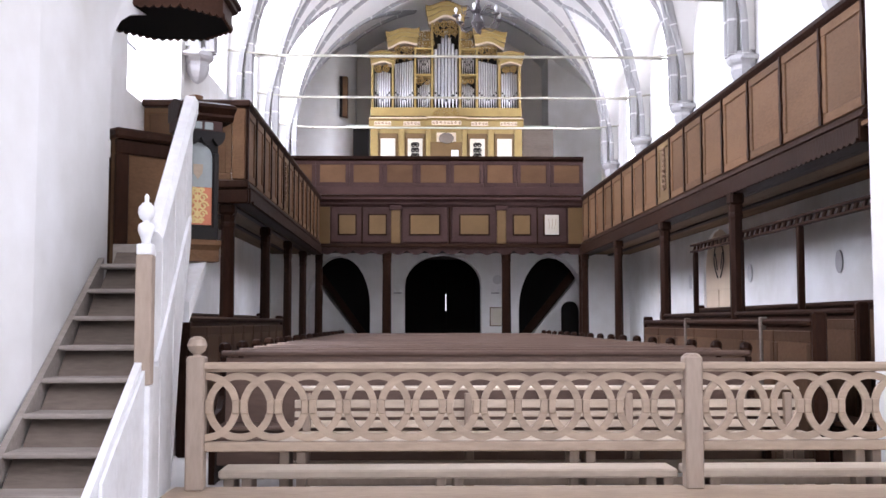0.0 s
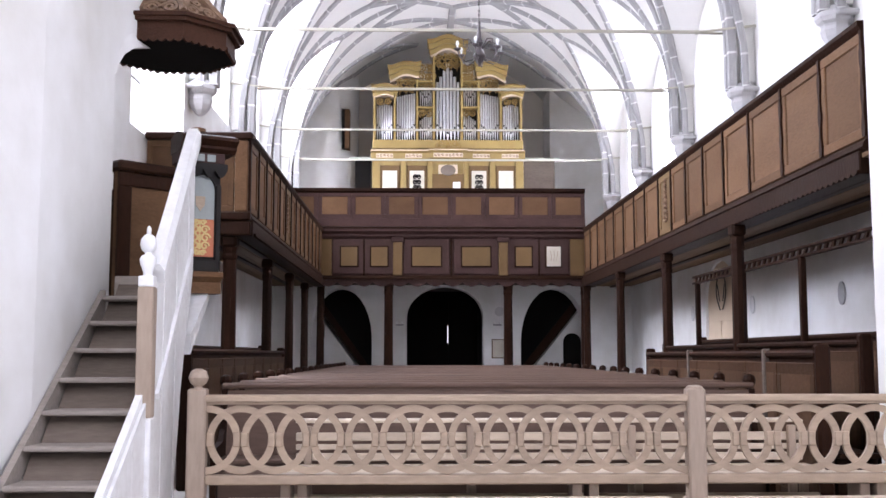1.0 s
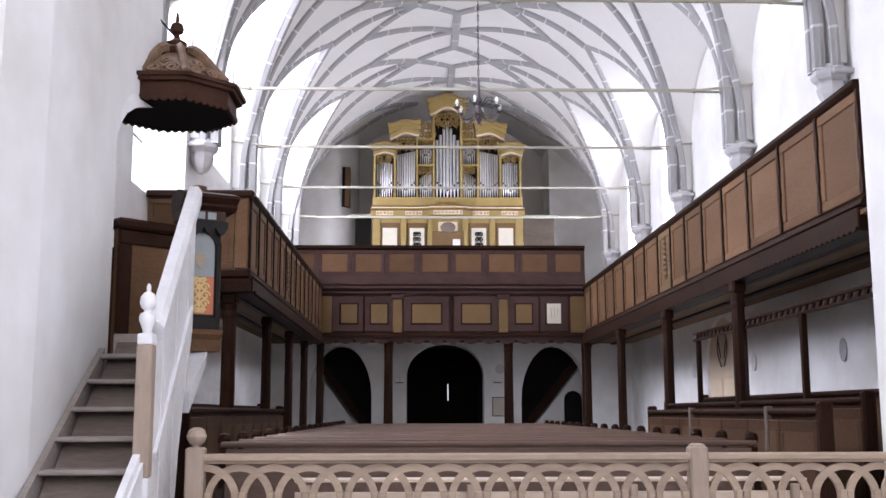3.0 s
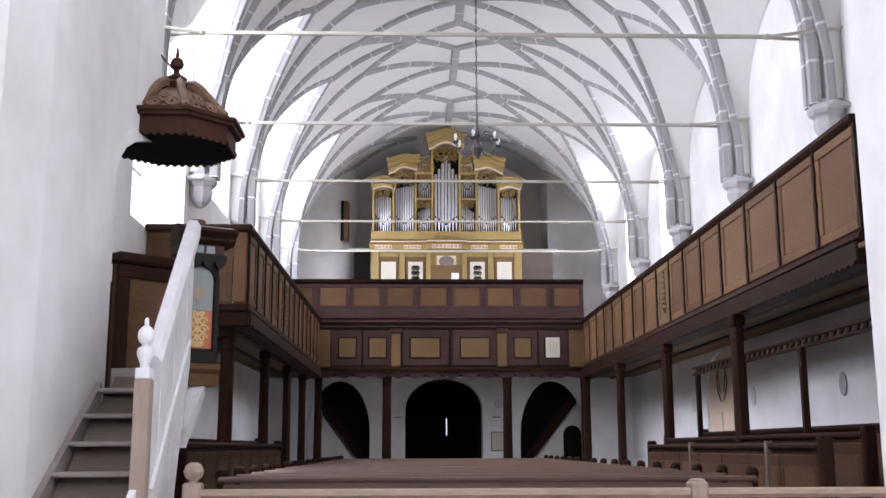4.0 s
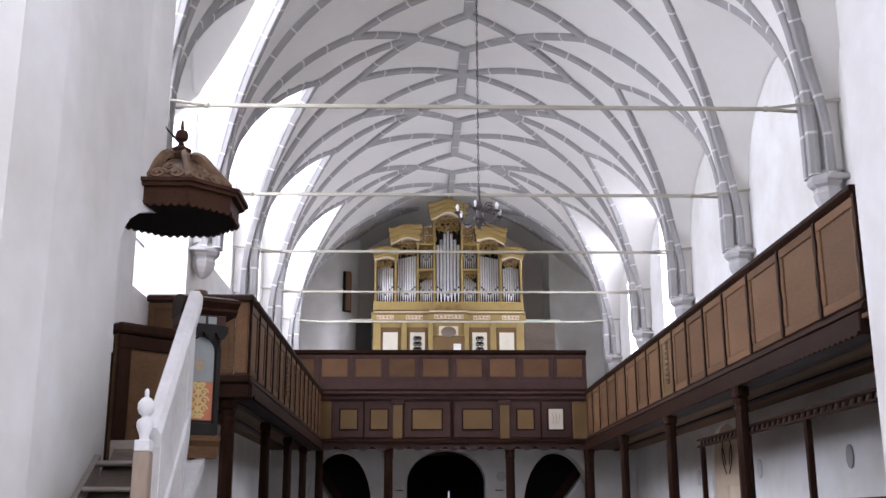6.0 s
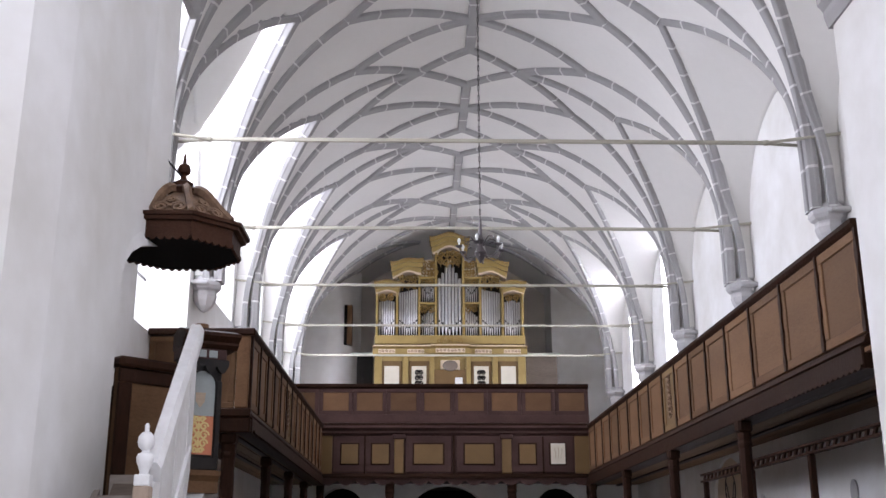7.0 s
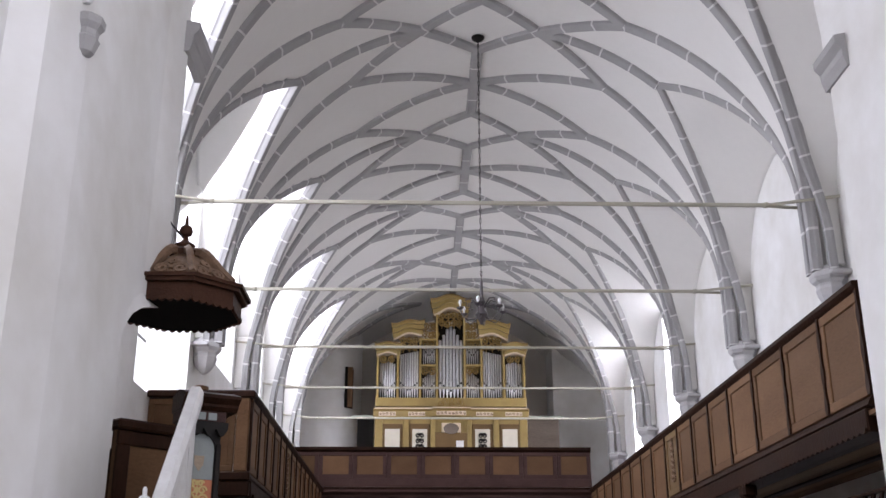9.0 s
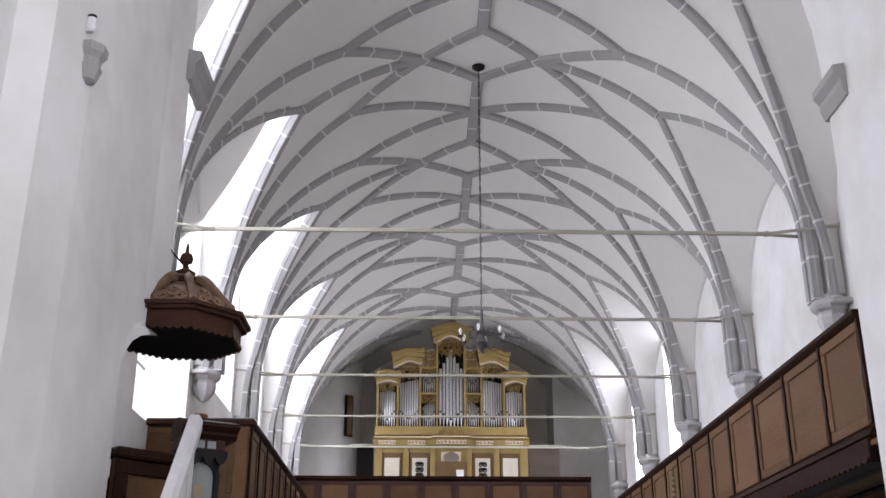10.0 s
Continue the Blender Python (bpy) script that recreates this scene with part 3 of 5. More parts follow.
def gallery_front(name, label, bounds, x, side, z0, z1, special):
    """A side gallery's parapet: panels between stiles, cap rail, base rail, beam and scalloped valance."""
    ob = empty(name, label, "gallery", kind="structure")
    lo, hi = bounds[0], bounds[-1]
    s = side
    part("cap_rail", prism(bmesh.new(), [(x + s * 0.07, z1 - 0.05), (x + s * 0.09, z1 - 0.02), (x + s * 0.09, z1 + 0.02), (x - s * 0.12, z1 + 0.03), (x - s * 0.12, z1 - 0.07), (x + s * 0.03, z1 - 0.09)], "y", lo, hi), OAK, ob)
    part("base_rail", prism(bmesh.new(), [(x + s * 0.03, z0 + 0.05), (x + s * 0.07, z0 + 0.01), (x + s * 0.09, z0 - 0.04), (x + s * 0.05, z0 - 0.07), (x - s * 0.10, z0 - 0.07), (x - s * 0.10, z0 + 0.05)], "y", lo, hi), OAK, ob)
    part("beam", boxes((min(x - 0.12, x + 0.1), x + 0.1, lo, hi, z0 - 0.28, z0 - 0.072), bevel=0.012), OAK, ob)
    val = part("valance", scallop_bm(hi - lo, z0 - 0.25, 0.042, 0.13), OAK, ob)
    val.matrix_basis = pose(x + s * 0.115, lo if s > 0 else hi, 0) @ turned_to(s)
    part("backing", boxes((x - 0.03 - s * 0.03, x + 0.03 - s * 0.03, lo, hi, z0, z1 - 0.06)), OAK, ob)
    h = z1 - z0 - 0.12
    for k, (a, b) in enumerate(zip(bounds, bounds[1:])):
        w = b - a - 0.03
        m = pose(x + s * 0.002, a + 0.015 if s > 0 else b - 0.015, z0 + 0.05) @ turned_to(s)
        lit = k == special
        p = part("panel", field_bm(w, h, 0.10), OCHRE if lit else PANEL, ob, "pale panel with carved gilt ornament" if lit else "")
        p.matrix_basis = m
        f = part("panel_frame", panel_bm(w, h, 0.10), OCHRE if lit else PANEL, p)
        # wavy carved stile over the joint
        bm = bmesh.new()
        n = 14
        prof = [(0.028 + 0.012 * math.sin(i / n * 6 * math.pi), z0 + 0.05 + h * i / n) for i in range(n + 1)]
        prism(bm, [(-r, z) for r, z in prof] + [(r, z) for r, z in prof[::-1]], "y", -0.07, 0)
        st = part("stile", bm, OAK, ob)
        st.matrix_basis = pose(x + s * 0.002, a, 0) @ turned_to(s)
        if lit:
            orn = bmesh.new()
            for t in range(4):
                tube(orn, [(w / 2 + 0.11 * math.sin(q / 12 * 2 * math.pi) * (1 - 0.15 * t), -0.045, 0.2 + 0.17 * t + 0.17 * q / 12) for q in range(13)], 0.018, 6)
                tube(orn, [(w / 2 - 0.11 * math.sin(q / 12 * 2 * math.pi) * (1 - 0.15 * t), -0.045, 0.2 + 0.17 * t + 0.17 * q / 12) for q in range(13)], 0.018, 6)
            part("ornament", orn, CARVED, p, "dark carved ornament")
    return ob


def gallery_deck(name, x0, x1, y0, y1, label):
    ob = empty(name, label, "gallery floor", kind="structure")
    bm = bmesh.new()
    n = round((x1 - x0) / 0.22)
    for i in range(n):
        box(bm, x0 + (x1 - x0) * i / n + 0.006, x0 + (x1 - x0) * (i + 1) / n - 0.006, y0, y1, 3.02, 3.06)
    part("boards", bm, PANEL, ob)
    for i in range(1, 3):
        x = x0 + (x1 - x0) * i / 3
        part("batten", boxes((x - 0.05, x + 0.05, y0, y1, 2.985, 3.018), bevel=0.008), OAK, ob)


def post(x, y, top, r=0.105, z0=0.0, label="dark-stained turned wooden post under the gallery"):
    """A gallery post: plinth, tapering octagonal shaft with necking, and a bracketed cap."""
    ob = empty("gallery_post", label, "post", "posts under the galleries", kind="structure", at=(x, y, 0))
    part("plinth", boxes((-r * 1.05, r * 1.05, -r * 1.05, r * 1.05, z0, z0 + 0.5), bevel=0.02), OAK, ob)
    part("shaft", lathe(bmesh.new(), [(r * 1.02, z0 + 0.5), (r * 1.02, z0 + 0.58), (r, z0 + 0.66), (r * 0.88, top - 0.34), (r * 1.0, top - 0.31), (r * 1.0, top - 0.27), (r * 0.9, top - 0.25), (r * 1.0, top - 0.16)], n=8), OAK, ob)
    part("cap", boxes((-r * 1.0, r * 1.0, -r * 1.15, r * 1.15, top - 0.16, top), bevel=0.03), OAK, ob)


SOUTH = [9.0, 9.99, 11.09, 12.21, 13.26, 14.23, 15.18, 16.06, 16.93, 17.95, 18.85, 19.85, 20.85, 21.8, 22.75, 23.7, 24.66]
gallery_front("gallery_south", "long brown panelled wooden side gallery parapet", SOUTH, XR, -1, 3.16, 4.24, 7)
gallery_deck("gallery_deck_south", XR - 0.1, XW, 8.32, 26.5, "boarded dark wooden floor of the side gallery")
NORTH = [14.0 + 0.7614 * i for i in range(15)]
gallery_front("gallery_north", "brown panelled wooden side gallery parapet", NORTH, XG, 1, 3.16, 4.24, 5)
gallery_deck("gallery_deck_north", XL, XG + 0.1, 14.05, 26.5, "boarded dark wooden floor of the side gallery")
for y in (12.76, 16.43, 20.24, 24.27):
    post(XR - 0.06, y, 2.9, 0.088)
for y, r in ((14.15, 0.105), (17.7, 0.09), (20.8, 0.09), (23.6, 0.09)):
    post(XG - 0.22, y, 2.9, r)


def gallery_end():
    """The panelled short end of the north gallery that faces the chancel."""
    ob = empty("gallery_end", "brown panelled short end of the side gallery", "gallery", kind="structure")
    w = XG - XL
    part("cap_rail", boxes((XL, XG + 0.1, 13.88, 14.05, 4.17, 4.27), bevel=0.02), OAK, ob)
    part("base_rail", boxes((XL, XG + 0.08, 13.91, 14.05, 3.08, 3.2), bevel=0.02), OAK, ob)
    part("beam", boxes((XL, XG + 0.08, 13.93, 14.15, 2.88, 3.078), bevel=0.02), OAK, ob)
    part("volute", lathe(bmesh.new(), [(0.02, -0.02), (0.10, 0.0), (0.10, 0.05), (0.03, 0.07)], -2.95, 13.95, 4.27, 14), PANEL, ob)
    part("corner_post", boxes((XG - 0.14, XG + 0.035, 13.915, 14.08, 3.2, 4.17), bevel=0.015), PANEL, ob)
    for k in range(2):
        p = part("panel", field_bm(w / 2 - 0.1, 0.96, 0.08), PANEL, ob)
        p.matrix_basis = pose(XL + 0.02 + k * (w / 2 - 0.07), 13.99, 3.2)
        part("panel_frame", panel_bm(w / 2 - 0.1, 0.96, 0.08), PANEL, p)


gallery_end()


def rear_gallery():
    """The two-tiered front of the organ loft."""
    ob = empty("organ_loft_front", "two-tiered panelled wooden front of the organ loft, plum and ochre", "gallery", kind="structure")
    up = REARY + 0.4
    x0, x1 = -3.2, 4.05
    part("upper_cap", prism(bmesh.new(), [(up - 0.10, 5.22), (up - 0.10, 5.29), (up + 0.1, 5.31), (up + 0.1, 5.17), (up - 0.04, 5.17)], "x", x0, x1), OAK, ob)
    part("upper_backing", boxes((x0, x1, up + 0.0, up + 0.05, 4.3, 5.17)), PURPLE, ob)
    part("upper_plinth", boxes((x0, x1, up - 0.07, up, 4.3, 4.56), bevel=0.01), PURPLE, ob)
    n = 9
    for k in range(n):
        w = (x1 - x0) / n
        p = part("panel", field_bm(w, 0.62, 0.05), PANEL, ob)
        p.matrix_basis = pose(x0 + k * w, up, 4.56)
        part("panel_frame", panel_bm(w - 0.004, 0.62, 0.095, 0.05), PURPLE, p)
    # cornice between the tiers
    part("cornice", prism(bmesh.new(), [(REARY - 0.03, 4.02), (REARY - 0.09, 4.08), (REARY - 0.09, 4.13), (REARY - 0.17, 4.19), (REARY - 0.17, 4.24), (REARY + 0.1, 4.27), (up, 4.3), (up, 4.02)], "x", XG, XR), PURPLE, ob)
    part("shelf", prism(bmesh.new(), [(REARY - 0.01, 4.28), (REARY - 0.01, 4.31), (up - 0.075, 4.36), (up - 0.075, 4.28)], "x", XG, XR), OAK, ob)
    part("lower_backing", boxes((XG, XR, REARY, REARY + 0.05, 3.06, 4.02)), PURPLE, ob)
    part("bottom_rail", prism(bmesh.new(), [(REARY - 0.08, 3.05), (REARY - 0.08, 3.1), (REARY - 0.03, 3.15), (REARY, 3.15), (REARY, 3.05)], "x", XG, XR), OAK, ob)
    val = part("valance", scallop_bm(XR - XG, 3.06, 0.17, 0.42), PURPLE, ob)
    val.matrix_basis = pose(XG, REARY, 0)

    def fld(xa, xb, za, zb):
        part("panel_frame", boxes((xa - 0.2, xb + 0.2, REARY - 0.035, REARY, za - 0.2, zb + 0.2), bevel=0.012), PURPLE, ob)
        part("moulding", boxes((xa - 0.035, xb + 0.035, REARY - 0.05, REARY - 0.034, za - 0.035, zb + 0.035), bevel=0.01), OAK, ob)
        part("panel", boxes((xa, xb, REARY - 0.058, REARY - 0.049, za, zb)), OCHRE, ob)

    for xa, xb in ((-1.80, -1.42), (-1.09, -0.71), (-0.12, 0.55), (1.06, 1.72), (2.33, 2.70), (3.05, 3.38)):
        fld(xa, xb, 3.38, 3.82)
    for xa, xb in ((-0.58, -0.36), (1.92, 2.14)):
        part("pilaster", boxes((xa, xb, REARY - 0.07, REARY, 3.15, 4.02), bevel=0.015), OCHRE, ob)
        part("pilaster_cap", boxes((xa - 0.04, xb + 0.04, REARY - 0.1, REARY, 3.94, 4.05), bevel=0.015), PURPLE, ob)
    for xa, xb in ((-2.3, -2.02), (3.62, 3.98)):
        part("end_board", boxes((xa, xb, REARY - 0.03, REARY, 3.15, 4.02), bevel=0.01), OCHRE, ob)
    for xa in (-1.26, 0.80, 2.88):
        part("division", boxes((xa - 0.02, xa + 0.02, REARY - 0.045, REARY, 3.15, 4.02), bevel=0.006), OAK, ob)


rear_gallery()
for x in (-0.68, 2.15):
    post(x, REARY + 0.12, 3.05, 0.12)
for x in (-2.3, 4.0):
    post(x, REARY + 0.3, 3.05, 0.10)


def poster():
    ob = empty("poster", "white paper sheet with a faint drawing pinned to the gallery", "poster")
    part("sheet", boxes((3.06, 3.39, REARY - 0.066, REARY - 0.060, 3.37, 3.84)), PAPER, ob)
    bm = bmesh.new()
    for k in range(3):
        tube(bm, [(3.16 + 0.06 * k, REARY - 0.07, 3.5), (3.17 + 0.07 * k, REARY - 0.07, 3.62), (3.14 + 0.09 * k, REARY - 0.07, 3.74)], 0.008, 5)
    part("drawing", bm, RAW, ob)


poster()


def loft_stair(x_low, x_high, y, label):
    """A steep stair that climbs to the loft behind the arcade, with black sheets added for the shade above it."""
    ob = empty("loft_stair", label, "stairs", "stairs to the loft")
    n = 11
    for dy in (0, 0.8):
        bm = prism(bmesh.new(), [(x_low, 0.15), (x_low, 0.5), (x_high, 3.05), (x_high, 2.7)], "y", y + dy - 0.03, y + dy + 0.03)
        part("stringer", bm, OAK, ob)
    # Black triangles put in for the dark upper part of the arch.
    part("shade_sheet", prism(bmesh.new(), [(x_low, 0.5), (x_high, 3.04), (x_low, 3.04)], "y", y - 0.02, y + 0.02), DARK, ob, "black sheet for the shade above the stair")
    part("shade_sheet", prism(bmesh.new(), [(x_low, 0.5), (x_high, 3.04), (x_low, 3.04)], "y", y + 0.78, y + 0.82), DARK, ob, "black sheet for the shade above the stair")
    for k in range(n):
        x = x_low + (x_high - x_low) * (k + 0.5) / n
        z = 0.32 + 2.55 * (k + 0.5) / n
        part("tread", boxes((x - 0.13, x + 0.13, y + 0.03, y + 0.77, z, z + 0.035), bevel=0.006), PANEL, ob)


loft_stair(-0.9, -2.75, 27.6, "dark steep wooden stairs up to the organ loft")
loft_stair(2.35, 4.4, 27.6, "dark steep wooden stairs up to the organ loft")


def low_door(x, y, w, h):
    ob = empty("door_2", "small dark arched wooden door in the rear wall", "door", kind="structure")
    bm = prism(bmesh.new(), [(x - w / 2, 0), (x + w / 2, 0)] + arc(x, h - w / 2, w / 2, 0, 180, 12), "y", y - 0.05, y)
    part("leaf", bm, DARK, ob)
    part("door_handle", boxes((x + w * 0.3, x + w * 0.36, y - 0.09, y - 0.05, 0.95, 1.05), bevel=0.005), IRON, ob)


low_door(4.05, 27.495, 0.46, 1.85)


def tower_door():
    """The far dark double door with daylight through the gap."""
    ob = empty("door_1", "dark double wooden door with daylight through the gap", "door", kind="structure")
    # Leaves and hinges take the same black, for the unlit passage.
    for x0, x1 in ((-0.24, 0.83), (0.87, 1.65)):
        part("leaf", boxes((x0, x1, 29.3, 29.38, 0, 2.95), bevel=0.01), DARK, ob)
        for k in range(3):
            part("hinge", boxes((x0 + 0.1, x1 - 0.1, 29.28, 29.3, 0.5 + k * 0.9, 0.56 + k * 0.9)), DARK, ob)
    glow = bpy.data.materials.new("daylight_gap")
    glow.use_nodes = True
    b = glow.node_tree.nodes["Principled BSDF"]
    b.inputs["Emission Color"].default_value, b.inputs["Emission Strength"].default_value = (0.9, 0.95, 1, 1), 3.0
    part("gap", boxes((0.843, 0.857, 29.385, 29.39, 1.62, 2.08)), glow, ob, "bright daylight in the gap")


tower_door()

# ---- pews ----
def pew(x0, x1, y, back_mat, seat_mat, label, group, ht=1.07):
    """An open bench that faces the altar: seat, plank back with cap, shelf, shaped ends with knobs."""
    ob = empty("pew", label, "pew", group, at=(x0, y, 0))
    L = x1 - x0
    tilt = pose(0, 0.44, 0.46, -5)
    part("seat", boxes((0.04, L - 0.04, 0.03, 0.44, 0.42, 0.46), bevel=0.01), seat_mat, ob)
    part("seat_board", boxes((0.04, L - 0.04, 0.10, 0.13, 0.14, 0.415), bevel=0.004), seat_mat, ob)
    bk = bmesh.new()
    box(bk, 0.04, L - 0.04, 0, 0.03, -0.02, ht - 0.53, bevel=0.006, m=tilt)
    part("backrest", bk, back_mat, ob)
    part("cap", boxes((0.0, L, 0.46, 0.54, ht - 0.06, ht - 0.01), bevel=0.015), back_mat, ob)
    part("book_shelf", boxes((0.04, L - 0.04, 0.535, 0.74, ht - 0.16, ht - 0.135), bevel=0.006), back_mat, ob)
    for x in (0.0, L - 0.05):
        e = part("bench_end", prism(bmesh.new(), [(0.0, 0.0), (0.56, 0.0), (0.57, ht - 0.065), (0.47, ht - 0.065), (0.42, 0.68), (0.30, 0.58), (0.02, 0.55)], "x", x, x + 0.05), OAK, ob)
        part("knob", lathe(bmesh.new(), [(0.02, 0), (0.028, 0.03), (0.05, 0.05), (0.058, 0.085), (0.045, 0.12), (0.015, 0.135)], x + 0.025, 0.545, ht - 0.075, 10), OAK, e)
    return ob


first = pew(-1.66, 2.9, 8.55, PEW, PEW, "long brown wooden pew with knobbed bench ends", "pews of the nave")
for k in range(1, 17):
    copy_thing(first, pose(-1.66, 8.55 + 0.9 * k, 0))


def kneeling_bench(x0, x1, y, z, label):
    ob = empty("low_bench", label, "bench", "low benches behind the rail", at=(0, y, 0))
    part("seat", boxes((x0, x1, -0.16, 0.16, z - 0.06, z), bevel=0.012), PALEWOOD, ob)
    n = 2 if x1 - x0 < 3 else 3
    for k in range(n):
        x = x0 + 0.12 + (x1 - x0 - 0.24) * k / (n - 1)
        part("leg", boxes((x - 0.09, x - 0.02, -0.12, 0.12, 0, z - 0.06), bevel=0.006), RAWZ, ob)
        part("leg", boxes((x + 0.03, x + 0.10, -0.12, 0.12, 0, z - 0.06), bevel=0.006), RAWZ, ob)
    part("stretcher", boxes((x0 + 0.2, x1 - 0.2, -0.02, 0.02, 0.12, 0.17), bevel=0.004), RAWZ, ob)


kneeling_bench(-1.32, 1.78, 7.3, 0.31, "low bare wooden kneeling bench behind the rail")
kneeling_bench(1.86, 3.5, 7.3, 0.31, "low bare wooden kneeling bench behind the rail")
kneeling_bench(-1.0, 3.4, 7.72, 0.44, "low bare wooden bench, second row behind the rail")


def slatted_bench(x0, x1, y, top, label):
    """A bare wooden bench with an open back of two boards."""
    ob = empty("slatted_bench", label, "bench", "light benches before the pews", at=(0, y, 0))
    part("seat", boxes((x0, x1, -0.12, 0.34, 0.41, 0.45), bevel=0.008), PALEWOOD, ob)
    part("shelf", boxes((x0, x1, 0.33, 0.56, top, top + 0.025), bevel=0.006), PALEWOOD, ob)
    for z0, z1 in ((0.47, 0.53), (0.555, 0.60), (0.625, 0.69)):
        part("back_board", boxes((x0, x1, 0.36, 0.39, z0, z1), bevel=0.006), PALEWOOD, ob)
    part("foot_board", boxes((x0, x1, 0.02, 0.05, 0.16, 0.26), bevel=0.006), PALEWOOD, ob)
    for k in range(4):
        x = x0 + 0.1 + (x1 - x0 - 0.2) * k / 3
        part("upright", boxes((x - 0.03, x + 0.03, 0.30, 0.358, 0, top - 0.02), bevel=0.006), RAWZ, ob)
        part("leg", boxes((x - 0.03, x + 0.03, 0.06, 0.12, 0, 0.40), bevel=0.006), RAWZ, ob)


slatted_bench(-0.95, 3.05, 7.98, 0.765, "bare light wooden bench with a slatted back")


def stall(x, y0, y1, z1, n, face, label, dividers=()):
    """A row of side stalls along y: panelled front, bench behind it."""
    ob = empty("choir_stall", label, "stall", "panelled stalls along the walls", at=(x, 0, 0))
    part("board", boxes((-0.03, 0.03, y0, y1, 0.02, z1 - 0.03)), OAK, ob)
    part("cap", boxes((-0.07, 0.07, y0 - 0.02, y1 + 0.02, z1 - 0.06, z1), bevel=0.02), OAK, ob)
    w = (y1 - y0) / n
    for k in range(n):
        p = part("panel", field_bm(w, z1 - 0.16, 0.07), STALL, ob)
        p.matrix_basis = pose(face * 0.03, y0 + k * w if face > 0 else y0 + (k + 1) * w, 0.06) @ turned_to(face)
        part("panel_frame", panel_bm(w - 0.004, z1 - 0.16, 0.10, 0.035), STALLRAIL, p)
    for y in dividers:
        part("divider", boxes((face * 0.05 - 0.035, face * 0.05 + 0.035, y - 0.03, y + 0.03, 0.02, z1 + 0.02), bevel=0.01), RISER, ob, "worn grey dividing post")
    for y in (y0, y1):
        part("end_post", boxes((-0.06, 0.06, y - 0.05, y + 0.05, 0, z1 + 0.05), bevel=0.02), OAK, ob)
    lo, hi = sorted((-face * 0.14, -face * 0.5))
    part("seat", boxes((lo, hi, y0 + 0.05, y1 - 0.05, 0.46, 0.5), bevel=0.01), OAK, ob)
    for k in range(4):
        y = y0 + 0.2 + (y1 - y0 - 0.4) * k / 3
        part("support", boxes((lo + 0.02, hi - 0.02, y - 0.03, y + 0.03, 0, 0.46), bevel=0.006), OAK, ob)
    return ob


stall(3.25, 8.4, 14.6, 1.33, 7, -1, "brown panelled wooden stalls, front row beside the pews", (9.6, 12.3))
stall(3.95, 9.2, 16.6, 1.43, 8, -1, "dark panelled wooden stalls, second row below the gallery")
stall(4.7, 9.2, 17.2, 1.53, 8, -1, "dark panelled wooden stalls along the white wall")
stall(-2.25, 10.3, 17.4, 1.36, 9, 1, "brown panelled wooden stalls, front row beside the pews")
stall(-2.95, 10.3, 20.0, 1.42, 10, 1, "dark panelled wooden stalls along the white wall")


def screen():
    """The tall open screen above the stalls: thin posts and a rail of two bars with slanting slats."""
    ob = empty("stall_screen", "tall dark wooden screen with a slatted top rail", "screen")
    x = 4.12
    part("top_bar", boxes((x - 0.03, x + 0.03, 8.6, 15.5, 2.42, 2.45), bevel=0.006), OAK, ob)
    part("low_bar", boxes((x - 0.03, x + 0.03, 8.6, 15.5, 2.33, 2.36), bevel=0.006), OAK, ob)
    y = 8.7
    bm = boxes((-0.012, 0.012, -0.022, 0.022, -0.05, 0.05))
    me = mesh_of(bm, OAK)
    while y < 15.4:
        piece("slat", me, ob, pose(x, y, 2.39, 42))
        y += 0.19
    for y in (9.0, 11.1, 13.15, 15.3):
        part("post", boxes((x - 0.035, x + 0.035, y - 0.035, y + 0.035, 0, 2.33), bevel=0.01), OAK, ob)


screen()


def side_door():
    ob = empty("door_3", "cream arched wooden side door with iron scroll hinges", "door", kind="structure")
    x = XW + 0.05
    part("leaf", prism(bmesh.new(), [(17.8, 0), (19.7, 0)] + arc(18.75, 2.3, 0.95, 0, 180, 14, 0.68), "x", x, x + 0.07), CREAM, ob)
    for k, (a, b) in enumerate(((17.95, 18.65), (18.85, 19.55))):
        part("panel", boxes((x - 0.02, x, a, b, 0.3, 1.9), bevel=0.015), CREAM, ob)
    bm = bmesh.new()
    for s in (-1, 1):
        tube(bm, [(x - 0.03, 18.75 + s * (0.08 + 0.22 * math.sin(q / 10 * math.pi)), 2.1 + 0.7 * q / 10) for q in range(11)], 0.011, 6)
        tube(bm, [(x - 0.03, 18.75 + s * (0.1 + 0.12 * q / 6), 2.25 + 0.05 * q) for q in range(7)], 0.009, 6)
    part("iron_scroll", bm, IRON, ob)
    part("door_handle", boxes((x - 0.08, x, 18.9, 18.96, 1.0, 1.15), bevel=0.01), IRON, ob)


side_door()


